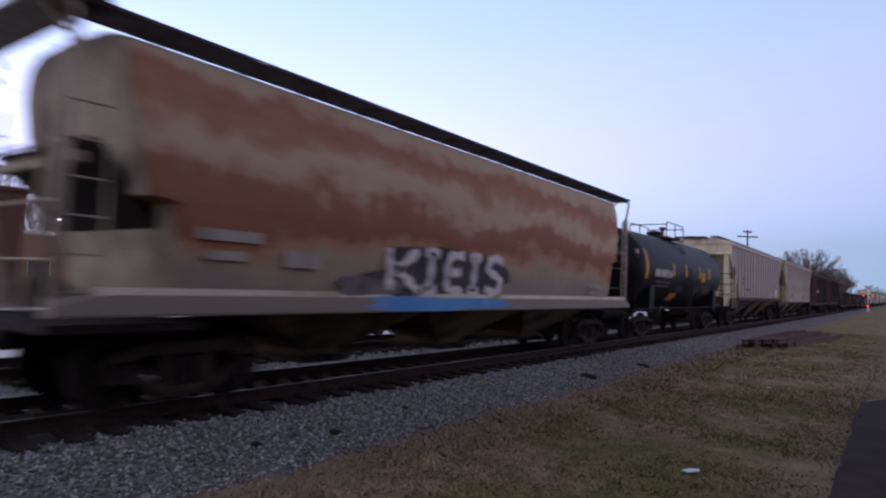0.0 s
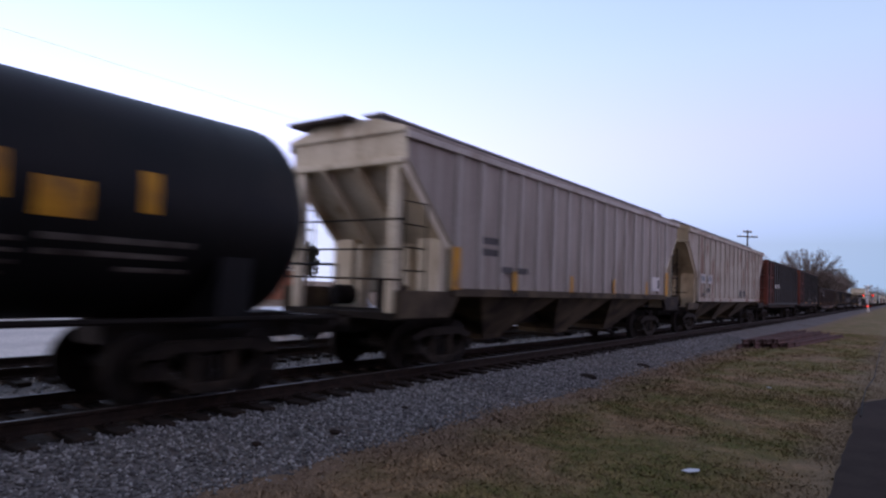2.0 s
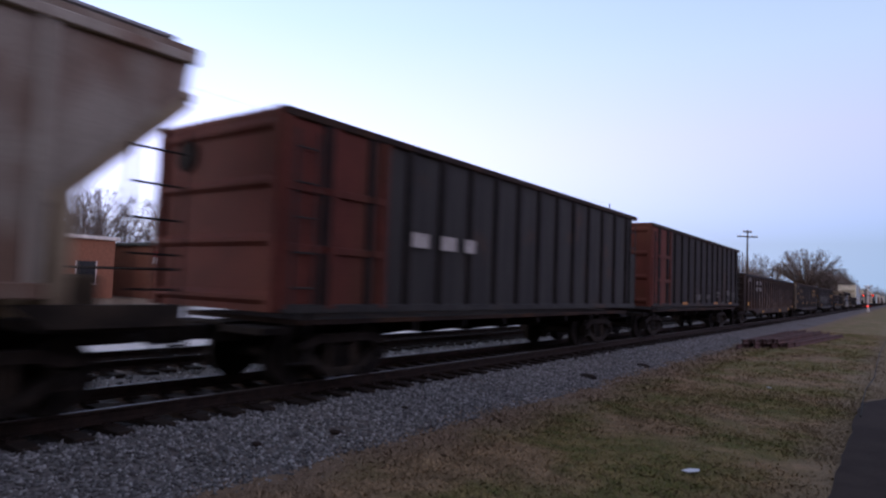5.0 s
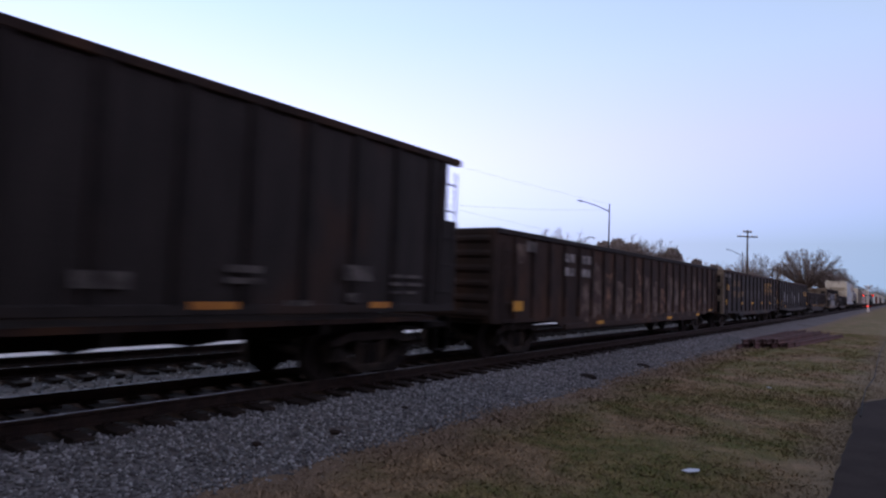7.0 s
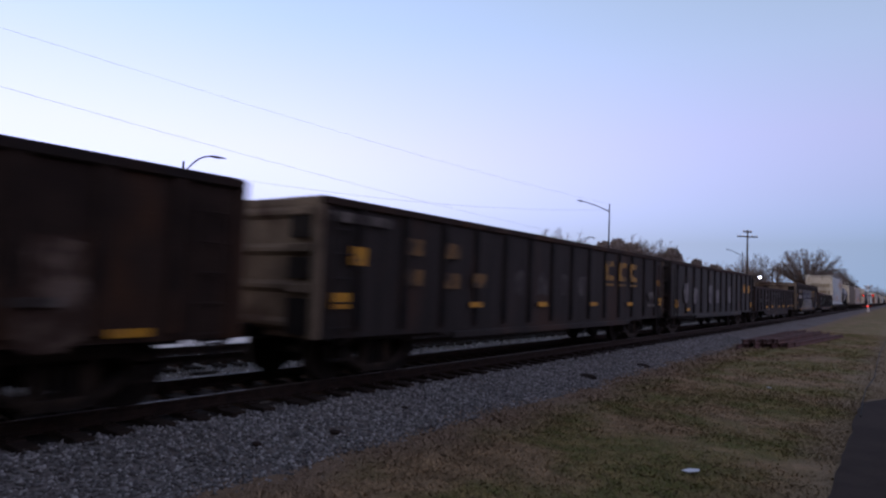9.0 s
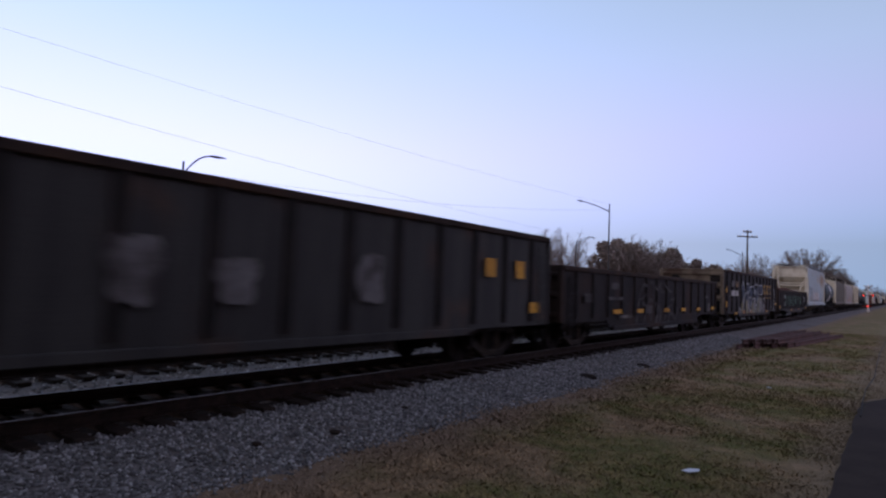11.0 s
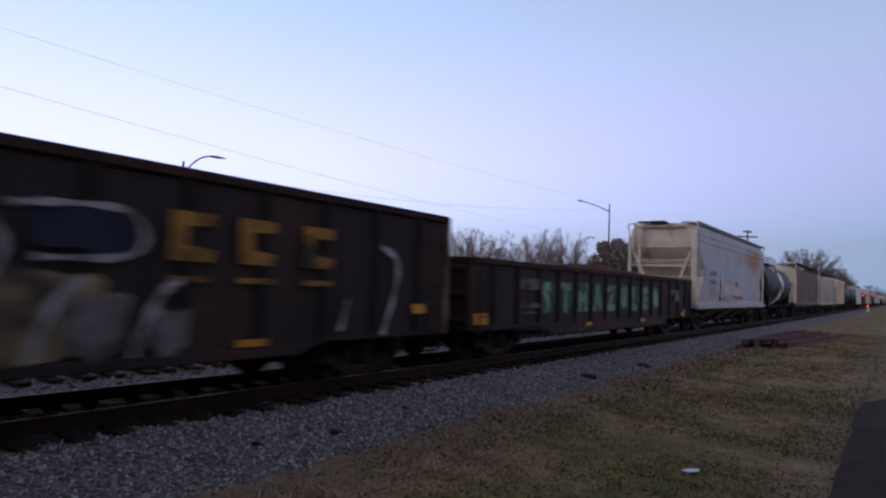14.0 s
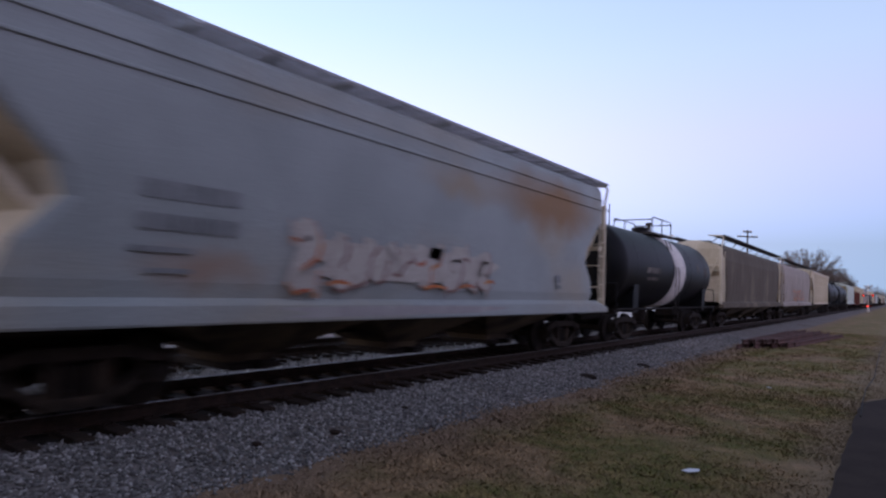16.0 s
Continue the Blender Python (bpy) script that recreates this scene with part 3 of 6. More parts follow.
def running_gear(car, half, inset, spin=True):
    """Two trucks with wheelsets, couplers and brake hoses under a wagon of that half length."""
    for d in (-1, 1):
        tr = share("truck", BOLSTER, car, pose(0, d * (half - inset), 0))
        for s in (-1, 1):
            share("sideframe", FRAMES[s][0], tr)
            for k in (-.15, 0, .15):
                share("spring", FRAMES[s][1], tr, pose(0, k, 0))
            for k in (-.889, .889):
                share("bearing_cap", FRAMES[s][2], tr, pose(0, k, 0))
            w = share("wheelset", WHEELS, tr, pose(0, s * .889, .457))
            if spin:
                SPINNERS.append(w)
        share("coupler", COUPLER, car, pose(0, d * half, 0, 0, 0, 0 if d > 0 else 180))
        share("brake_hose", HOSE, car, pose(0, d * half, 0, 0, 0, 0 if d > 0 else 180))


def ladder(car, x, y, z0, z1, width, material, along="y", n=6):
    """Two stiles with rungs, flat against a side (along y) or an end (along x)."""
    bm = bmesh.new()
    a = Vector((0, width, 0)) if along == "y" else Vector((width, 0, 0))
    p = Vector((x, y, 0))
    for e in (p, p + a):
        tube(bm, e + Vector((0, 0, z0)), e + Vector((0, 0, z1)), .022, 5)
    for i in range(n):
        z = z0 + (i + .5) * (z1 - z0) / n
        tube(bm, p + Vector((0, 0, z)), p + a + Vector((0, 0, z)), .016, 5)
    return part("ladder", bm, material, car)


def bays(car, count, half, z_top, z_low, material):
    """Discharge hoppers that taper to a gate between the trucks."""
    pitch = 2 * half / count
    for i in range(count):
        y = -half + (i + .5) * pitch
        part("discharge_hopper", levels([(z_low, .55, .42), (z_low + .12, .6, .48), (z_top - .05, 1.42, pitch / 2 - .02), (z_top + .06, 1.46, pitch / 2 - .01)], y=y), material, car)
        g = boxed(-.75, .75, y - .52, y + .52, z_low - .10, z_low + .0, bevel=.02)
        box(g, .6, .95, y - .06, y + .06, z_low - .08, z_low + .02)
        part("discharge_gate", g, "under", car)


def roof_walk(car, z, half, x0, x1, material):
    """A raised open grating along the roof, in lengths with joints: lengthwise bars on a few cross bars."""
    n = max(4, int(half * 2 / 2.4))
    step = 2 * half / n
    for i in range(n):
        y0, y1 = -half + i * step + .015, -half + (i + 1) * step - .015
        bm = bmesh.new()
        count = int((x1 - x0) / .042)
        for k in range(count):
            xa = x0 + .03 + (k + .5) * (x1 - x0 - .06) / count
            box(bm, xa - .0075, xa + .0075, y0, y1, z - .004, z + .006)
        for xa in (x0, x1 - .02):
            box(bm, xa, xa + .02, y0, y1, z - .018, z + .03)
        for k in range(7):
            ya = y0 + .02 + k * (y1 - y0 - .04) / 6
            box(bm, x0 + .02, x1 - .02, ya - .012, ya + .012, z - .02, z - .004)
        for ya in (y0 + .06, (y0 + y1) / 2):
            box(bm, x0 + .02, x1 - .02, ya - .05, ya + .05, z - .045, z - .02)
        part("roof_walk", bm, material, car)


def ribbed_hopper(label, L, top, sill, paint, end_paint, ribs, bay_count=3, spin=True, yellow=False, sill_paint=None, rib_paint=None, posts=True, group="wagons of the goods train"):
    """Covered hopper wagon with upright side posts, sloped ends and discharge hoppers."""
    car = empty("covered_hopper_wagon", label, "railway wagon", group)
    h = L / 2
    part("body", levels([(sill, 1.52, h - 1.65), (2.5, 1.52, h - 1.6), (3.95, 1.52, h - .12), (top - .02, 1.52, h - .06)]), paint, car, ends=end_paint)
    part("roof", levels([(top - .03, 1.58, h), (top + .05, 1.58, h), (top + .28, .75, h - .02), (top + .30, .1, h - .05)]), paint, car, ends=end_paint)
    for i in range(3):
        ln = (2 * h - 1.2) / 3
        y = -h + .6 + (i + .5) * ln
        part("roof_hatch", levels([(top + .27, .33, ln / 2 - .12), (top + .38, .31, ln / 2 - .14), (top + .41, .2, ln / 2 - .2)]), end_paint if i == 0 else paint, car)
    for s in (-1, 1):
        rw = boxed(min(s * .40, s * .86), max(s * .40, s * .86), -h + .1, h + .1, top + .37, top + .41)
        for k in range(12):
            y = -h + .3 + k * (2 * h - .6) / 11
            box(rw, min(s * .45, s * .80), max(s * .45, s * .80), y - .03, y + .03, top + .22, top + .38)
        part("roof_walk", rw, "grating", car)
        part("side_sill", boxed(min(s * 1.5, s * 1.6), max(s * 1.5, s * 1.6), -h + 1.6, h - 1.6, sill - .04, sill + .13, bevel=.012), sill_paint or paint, car)
        # top plate and posts: rib_paint puts the light they catch into paler colour
        part("side_plate", boxed(min(s * 1.5, s * 1.61), max(s * 1.5, s * 1.61), -h + .02, h - .02, top - .16, top - .035, bevel=.012), rib_paint or paint, car)
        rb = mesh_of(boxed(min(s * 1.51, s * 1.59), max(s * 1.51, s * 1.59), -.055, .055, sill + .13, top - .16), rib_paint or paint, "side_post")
        for i in range(ribs):
            y = -h + 1.72 + i * (2 * h - 3.44) / (ribs - 1)
            share("side_post", rb, car, pose(0, y, 0))
    for d in (-1, 1):
        ye = d * h
        a, b = sorted((ye, ye - d * 1.62))
        part("end_platform", boxed(-1.5, 1.5, a, b, 1.02, 1.14), "under", car)
        for s in (-1, 1):
            lip = sill + .06 if posts else 1.32
            # front end sills take the bay colour, rear ones the darker truck colour
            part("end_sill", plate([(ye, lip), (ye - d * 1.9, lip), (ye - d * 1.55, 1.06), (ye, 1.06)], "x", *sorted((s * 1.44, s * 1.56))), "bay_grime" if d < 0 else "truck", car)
            if posts:
                c, e = sorted((ye - d * .06, ye - d * .22))
                part("corner_post", boxed(min(s * 1.14, s * 1.36), max(s * 1.14, s * 1.36), c, e, 1.14, 3.99, bevel=.015), end_paint, car)
            c, e = sorted((ye - d * 1.30, ye - d * 1.52))
            part("bolster_web", boxed(min(s * .9, s * 1.45), max(s * .9, s * 1.45), c, e, 1.1, 2.6), end_paint, car)
            if posts or s * d > 0:
                bm = bmesh.new()
                for k in range(5):
                    z = 1.5 + k * .42
                    tube(bm, (s * 1.53, ye - d * .08, z), (s * 1.53, ye - d * .75, z), .016, 5)
                for y in (.08, .75):
                    tube(bm, (s * 1.53, ye - d * y, 1.14), (s * 1.53, ye - d * y, 3.5 if y < .5 else 3.2), .022, 5)
                part("side_ladder", bm, "under", car)
            if yellow:
                c, e = sorted((ye - d * 1.52, ye - d * 1.82))
                part("reflective_strip", boxed(min(s * 1.595, s * 1.602), max(s * 1.595, s * 1.602), c, e, sill + .1, sill + .95), "yellow", car)
        # end slope rails, cross braces and brake gear
        bm = bmesh.new()
        for z in (1.75, 2.3, 2.85) if posts else (1.75,):
            tube(bm, (-1.5, ye - d * .06, z), (1.5, ye - d * .06, z), .02, 5)
        part("end_handrail", bm, "under", car)
        for x in (-1.44, -.55, .35, 1.44):
            part("slope_rib", plate([(ye - d * .12, 3.94), (ye - d * 1.62, 2.46), (ye - d * 1.50, 2.36), (ye - d * .02, 3.80)], "x", x - .035, x + .035), end_paint, car)
        part("end_header", boxed(-1.5, 1.5, *sorted((ye + d * .01, ye - d * .12)), 3.86, 3.98, bevel=.02), end_paint, car)
        for x in (-.75, .55):
            part("chest_post", boxed(x - .09, x + .09, *sorted((ye - d * 1.36, ye - d * 1.66)), 1.12, 2.5, bevel=.02), end_paint, car)
        part("chest_panel", boxed(-.35, .30, *sorted((ye - d * 1.5, ye - d * 1.66)), 1.12, 1.75), "under", car)
        # walk across the end of the roof
        part("cross_walk", boxed(-1.35, .25, *sorted((ye + d * .25, ye - d * .45)), top + .28, top + .36, bevel=.015), "dark_grating", car)
        part("brake_cylinder", lathe_y(sorted([(ye - d * 1.0, .20), (ye - d * .55, .20), (ye - d * .5, .12)]), 12, 1.42, -.6), "under", car)
        part("brake_valve", boxed(.5, .9, min(ye - d * 1.1, ye - d * .7), max(ye - d * 1.1, ye - d * .7), 1.2, 1.65, bevel=.04), "bay_grime", car)
    part("centre_sill", boxed(-.33, .33, -h, h, .74, 1.06), "under", car)
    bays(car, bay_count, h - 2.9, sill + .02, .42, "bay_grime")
    running_gear(car, h, 2.0, spin)
    return car


def channel(y0, y1, z, s):
    """Side sill: an upright web with a sloped ledge on top, tapered at both ends."""
    bm = bmesh.new()
    rings = []
    for y, up in ((y0, .22), (y0 + .6, .34), (y1 - .6, .34), (y1, .22)):
        rings.append([bm.verts.new((s * x, y, q)) for x, q in ((1.40, z), (1.60, z), (1.615, z + .03), (1.615, z + up - .09), (1.46, z + up), (1.40, z + up))])
    for p, q in zip(rings, rings[1:]):
        for i in range(6):
            bm.faces.new((p[i], p[(i + 1) % 6], q[(i + 1) % 6], q[i]))
    bm.faces.new(rings[0]), bm.faces.new(rings[-1])
    bmesh.ops.recalc_face_normals(bm, faces=bm.faces)
    return bm


def smooth_hopper(label, L, rows, sill, paint, end_paint, walk_z, walk_paint, bay_count=3, spin=True, rib_z=None, slope_paint=None, broad_post=False, group="wagons of the goods train"):
    """Covered hopper wagon with smooth bulging sides and open end framing."""
    car = empty("covered_hopper_wagon", label, "railway wagon", group)
    h = L / 2
    part("body", levels([(z, w, h - i) for z, w, i in rows], corner=.22), paint, car, ends=end_paint)
    if rib_z:
        for s, (z, w) in itertools.product((-1, 1), rib_z):
            part("eave_rib", boxed(min(s * (w - .04), s * (w + .03)), max(s * (w - .04), s * (w + .03)), -h + .45, h - .45, z - .025, z + .025, bevel=.01), paint, car)
    for s in (-1, 1):
        part("side_sill", channel(-h, h, sill, s), paint, car)
        bm = bmesh.new()
        tube(bm, (s * 1.0, 0, walk_z - .30), (s * 1.3, 0, walk_z - .03), .022, 5)
        bracket = mesh_of(bm, walk_paint, "walk_bracket")
        for i in range(9):
            share("walk_bracket", bracket, car, pose(0, -h + .3 + i * (2 * h - .6) / 8, 0))
        roof_walk(car, walk_z, h - (.05 if s > 0 else .9), min(s * .98, s * 1.59), max(s * .98, s * 1.59), walk_paint)
    for i in range(5):
        y = -h + 1.4 + (i + .5) * (2 * h - 2.8) / 5
        part("roof_hatch", lathe_z([(rows[-1][0] - .03, .38), (walk_z - .10, .38), (walk_z - .04, .3)], 0, y, 14), paint, car)
    for d in (-1, 1):
        ye = d * h
        for s in (-1, 1):
            c, e = sorted((ye - d * .02, ye - d * .14))
            front = d < 0 and s > 0 and broad_post
            part("corner_post", boxed(min(s * (1.30 if front else 1.40), s * 1.52), max(s * (1.30 if front else 1.40), s * 1.52), c, e, sill, walk_z - (.33 if front else .62), bevel=.02), end_paint, car)
            if front:
                part("post_gusset", plate([(1.05, walk_z - .22), (1.40, walk_z - .30), (1.52, walk_z - .42), (1.52, walk_z - .62), (1.30, walk_z - .62), (1.22, walk_z - .45)], "y", c, e), end_paint, car)
                part("end_brim", boxed(-1.1, 1.1, ye - .02, ye + .14, walk_z - .22, walk_z - .14, bevel=.02), end_paint, car)
            part("post_bend", pipe([(s * 1.46, ye - d * .08, walk_z - .66), (s * 1.56, ye - d * .08, walk_z - .15), (s * 1.50, ye - d * .06, walk_z - .03), (s * .85, ye - d * .06, walk_z)], .035), end_paint, car)
            part("end_brace", pipe([(s * 1.25, ye - d * .1, 3.55), (s * .3, ye - d * .25, 1.2)], .07, 4), end_paint, car)
            bm = bmesh.new()
            for k in range(6):
                z = 1.45 + k * .42
                tube(bm, (s * 1.53, ye - d * .08, z), (s * 1.53, ye - d * .55, z), .016, 5)
            tube(bm, (s * 1.53, ye - d * .55, sill + .1), (s * 1.53, ye - d * .55, 3.9), .022, 5)
            part("side_ladder", bm, end_paint, car)
        bm = bmesh.new()
        for z in (1.8, 2.45, 3.1):
            tube(bm, (-1.45, ye - d * .05, z), (1.45, ye - d * .05, z), .02, 5)
        part("end_handrail", bm, end_paint, car)
        if broad_post:
            part("end_post", boxed(-1.06, -.96, *sorted((ye - d * .03, ye - d * .13)), 2.95, walk_z - .2, bevel=.01), end_paint, car)
        part("end_beam", boxed(-1.45, 1.45, *sorted((ye - d * .2, ye - d * .32)), 2.9, 3.02), end_paint, car)
        a, b = sorted((ye, ye - d * 1.9))
        part("end_platform", boxed(-1.5, 1.5, a, b, 1.0, 1.1), "under", car)
        part("brake_cylinder", lathe_y(sorted([(ye - d * 1.0, .2), (ye - d * .5, .2), (ye - d * .45, .12)]), 12, 1.4, -.5), "under", car)
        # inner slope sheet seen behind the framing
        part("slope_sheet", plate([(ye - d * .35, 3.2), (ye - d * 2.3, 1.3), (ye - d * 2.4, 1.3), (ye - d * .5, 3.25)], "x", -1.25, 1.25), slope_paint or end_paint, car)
    part("centre_sill", boxed(-.33, .33, -h, h, .74, 1.04), "under", car)
    bays(car, bay_count, h - 2.9, sill + .05, .40, "bay_grime")
    running_gear(car, h, 1.95, spin)
    return car


def tank_wagon(label, L, r, zc, paint, band=None, spin=True, group="wagons of the goods train"):
    """Tank wagon: domed barrel on a stub sill, with a railed top platform."""
    car = empty("tank_wagon", label, "railway wagon", group)
    h = L / 2
    b = h - .45
    rows = [(-b + .62 * (1 - math.cos(a)), max(.05, r * math.sin(a) ** .8)) for a in [radians(k) for k in (3, 14, 28, 42, 56, 70, 80, 90)]]
    rows += [(-y, q) for y, q in reversed(rows)]
    part("barrel", lathe_y(rows, 48, zc), paint, car, smooth=True)
    for k in range(5):
        y = -b + 1.6 + k * (2 * b - 3.2) / 4
        part("barrel_seam", lathe_y([(y - .02, r), (y - .015, r + .004), (y + .015, r + .004), (y + .02, r)], 48, zc), paint, car, smooth=True)
    if band:
        part("painted_band", lathe_y([(band[0], r), (band[0] + .01, r + .016), (band[1] - .01, r + .016), (band[1], r)], 48, zc), "spray_white", car, smooth=True)
    top = zc + r
    part("platform", boxed(-.8, .8, -.75, 1.45, top - .03, top + .03), "dark_grating", car)
    part("manway", lathe_z([(top - .1, .32), (top + .2, .32), (top + .22, .36), (top + .27, .36), (top + .33, .1)], 0, 0, 14), paint, car)
    part("valve", lathe_z([(top, .08), (top + .45, .08), (top + .47, .14), (top + .55, .14), (top + .58, .05)], .1, .8, 10), "stencil_dim", car)
    for s in (-1, 1):
        x = s * .78
        part("handrail", pipe([(x, -.9, top - .1), (x, -.9, top + .52), (x, -.8, top + .62), (x, 1.5, top + .62), (x, 1.6, top + .52), (x, 1.6, top - .1)], .025), "lamp_post", car)
        part("handrail_post", pipe([(x, .35, top - .1), (x, .35, top + .62)], .022), "lamp_post", car)
    for d in (-1, 1):
        part("handrail", pipe([(-.78, .35 + d * 1.25, top + .52), (.78, .35 + d * 1.25, top + .52)], .022), "lamp_post", car)
        ye = d * h
        a, e = sorted((ye, ye - d * 3.2))
        part("stub_sill", boxed(-.36, .36, a, e, .74, 1.14), "under", car)
        a, e = sorted((ye, ye - d * .3))
        part("end_beam", boxed(-1.45, 1.45, a, e, .98, 1.12), "under", car)
        y = d * (h - 2.0)
        part("saddle", plate([(-1.42, 1.0), (1.42, 1.0), (1.46, 1.95), (1.2, 1.6), (.7, 1.25), (-.7, 1.25), (-1.2, 1.6), (-1.46, 1.95)], "y", y - .25, y + .25), paint, car)
        part("end_handrail", pipe([(-1.45, ye - d * .15, 1.1), (-1.45, ye - d * .15, 1.95), (1.45, ye - d * .15, 1.95), (1.45, ye - d * .15, 1.1)], .022), paint, car)
    for s in (-1, 1):
        part("side_rail", pipe([(s * 1.47, -h + .1, 1.12), (s * 1.47, h - .1, 1.12)], .04), "under", car)
        part("ladder", pipe([(s * 1.5, -.22, .6), (s * 1.56, -.22, zc), (s * 1.0, -.22, top)], .02), "lamp_post", car)
        part("ladder", pipe([(s * 1.5, .22, .6), (s * 1.56, .22, zc), (s * 1.0, .22, top)], .02), "lamp_post", car)
    part("outlet", lathe_z([(.55, .12), (.6, .25), (zc - r + .05, .3)], 0, 0, 12), "under", car)
    running_gear(car, h, 2.0, spin)
    return car


def wrap(parent, r, zc, y0, y1, z0, z1, material, name="stencil_bar"):
    """A patch of paint that follows the barrel of a tank on its +x side."""
    bm = bmesh.new()
    a0, a1 = math.asin((z0 - zc) / r), math.asin((z1 - zc) / r)
    n = 5
    prev = None
    for i in range(n + 1):
        a = a0 + (a1 - a0) * i / n
        c, s = math.cos(a), math.sin(a)
        row = [bm.verts.new((c * q, y, zc + s * q)) for q in (r - .01, r + .006) for y in (y0, y1)]
        if prev:
            bm.faces.new((prev[2], prev[3], row[3], row[2]))
            bm.faces.new((prev[0], prev[2], row[2], row[0]))
            bm.faces.new((prev[3], prev[1], row[1], row[3]))
        else:
            bm.faces.new((row[0], row[1], row[3], row[2]))
        prev = row
    bm.faces.new((prev[2], prev[3], prev[1], prev[0]))
    return part(name, bm, material, parent)


def gondola(label, L, top, low, paint, ribs, chord="car_black", end_paint=None, belly=0.0, end_bars=4, first_paint=None, spin=True, inset=1.9, open_rear=False, rib_paint=None, group="wagons of the goods train"):
    """Open high-sided wagon with side posts, top chord and ribbed ends."""
    car = empty("gondola_wagon", label, "railway wagon", group)
    h = L / 2
    end_paint = end_paint or paint
    zs = low + belly
    t = 0.0
    for s in (-1, 1):
        lo, hi = sorted((s * 1.48, s * 1.53))
        prof = [(-h + t, zs), (-h + 3.2, zs), (-h + 3.6, low), (h - 3.6, low), (h - 3.2, zs), (h - t, zs), (h - t, top - .05), (-h + t, top - .05)] if belly else [(-h, low), (h - .02, low), (h - .02, 2.95 if open_rear else top - .05), (h - .5, 2.95 if open_rear else top - .05), (h - .5, top - .05), (-h, top - .05)]
        part("side_wall", plate(prof, "x", lo, hi), paint, car)
        lo, hi = sorted((s * 1.46, s * 1.60))
        part("top_chord", boxed(lo, hi, -h, h, top - .13, top, bevel=.015), chord, car)
        sl = boxed(lo, hi, -h + (3.6 if belly else .1), h - (3.6 if belly else .1), low - .02, low + .12, bevel=.015)
        part("side_sill", sl, paint, car)
        lo, hi = sorted((s * 1.52, s * 1.60))
        # rib_paint makes posts darker than the panels, for the shade along them
        rb = mesh_of(plate([(lo, -.10), (hi, -.06), (hi, .06), (lo, .10)] if s > 0 else [(hi, -.10), (lo, -.06), (lo, .06), (hi, .10)], "z", zs + .10, top - .13), rib_paint or paint, "side_post")
        for i in range(ribs):
            y = -h + .9 + i * (2 * h - 1.8) / (ribs - 1)
            share("side_post", rb, car, pose(0, y, 0))
        if first_paint:
            part("end_panel", boxed(*sorted((s * 1.53, s * 1.545)), -h + .02, -h + 2.3, low + .05, top - .13), first_paint, car)
            for z in (low + .95, low + 1.85):
                part("panel_stiffener", boxed(*sorted((s * 1.545, s * 1.60)), -h + .02, -h + 2.3, z - .06, z + .06, bevel=.01), first_paint, car)
            for y in (-h + .08, -h + 1.05, -h + 2.25):
                part("panel_post", boxed(*sorted((s * 1.545, s * 1.61)), y - .07, y + .07, low + .05, top - .13, bevel=.01), first_paint, car)
        for d in (-1, 1):
            y = d * (h - .45)
            ladder(car, s * 1.62, y - .22, low + .1, top - .3, .44, paint, "y", 5)
            part("step", pipe([(s * 1.56, y - .2, low), (s * 1.56, y - .2, .45), (s * 1.56, y + .2, .45), (s * 1.56, y + .2, low)], .02), "under", car)
    for d in (-1, 1):
        ye = d * h
        t = .5 if open_rear and d > 0 else 0.0
        a, b = sorted((ye - d * t, ye - d * (t + .06)))
        end_paint = paint if open_rear and d > 0 else end_paint
        part("end_wall", boxed(-1.48, 1.48, a, b, zs, top - .06), end_paint, car)
        a, b = sorted((ye - d * (t - .01), ye - d * (t + .12)))
        part("end_chord", boxed(-1.46, 1.46, a, b, top - .15, top, bevel=.015), end_paint, car)
        for k in range(end_bars):
            z = zs + .2 + k * (top - zs - .45) / max(1, end_bars - 1)
            a, b = sorted((ye - d * (t + .0), ye + d * (.07 - t)))
            part("end_stiffener", plate([(a if d < 0 else b, z - .03), (b if d < 0 else a, z - .10), (b if d < 0 else a, z + .10), (a if d < 0 else b, z + .03)], "x", -1.45, 1.45), end_paint, car)
        for s in (-1, 1):
            a, b = sorted((ye - d * (t - .08), ye - d * (t + .08)))
            part("corner_post", boxed(min(s * 1.43, s * 1.57), max(s * 1.43, s * 1.57), a, b, zs, top - .02, bevel=.012), end_paint, car)
        part("end_platform", boxed(-1.3, 1.3, *sorted((ye, ye - d * .6)), .86, .96), "under", car)
        bw = lathe_y(sorted([(ye + d * .02, .26), (ye + d * .05, .26)]), 14, top - .55, -.8)
        part("brake_wheel", bw, "under", car)
    t = 0.0 if not open_rear else .5
    part("floor", boxed(-1.48, 1.48, -h + t + .06, h - t - .06, 1.0, 1.08), "car_brown", car)
    part("centre_sill", boxed(-.33, .33, -h, h, .70, 1.0), "under", car)
    for k in range(6):
        y = -h + 3.4 + k * (2 * h - 6.8) / 5
        part("cross_bearer", plate([(-1.45, 1.0), (1.45, 1.0), (1.45, .85), (.4, .66), (-.4, .66), (-1.45, .85)], "y", y - .05, y + .05), "under", car)
    running_gear(car, h, inset, spin)
    return car


def step_pockets(car, ye, top):
    """Corner of an end with step shelves; dark panels stand in for the shaded openings between them."""
    for z0, z1 in ((top - .36, top), (top - 1.0, top - .66), (top - 1.87, top - 1.3)):
        part("pocket_shade", boxed(.95, 1.42, ye - .095, ye - .05, z0, z1, bevel=.01), "under", car)
    for z in (top + .06, top - .52, top - 1.15):
        part("step_shelf", boxed(.9, 1.44, ye - .14, ye, z - .07, z + .07, bevel=.015), "end_tan", car)


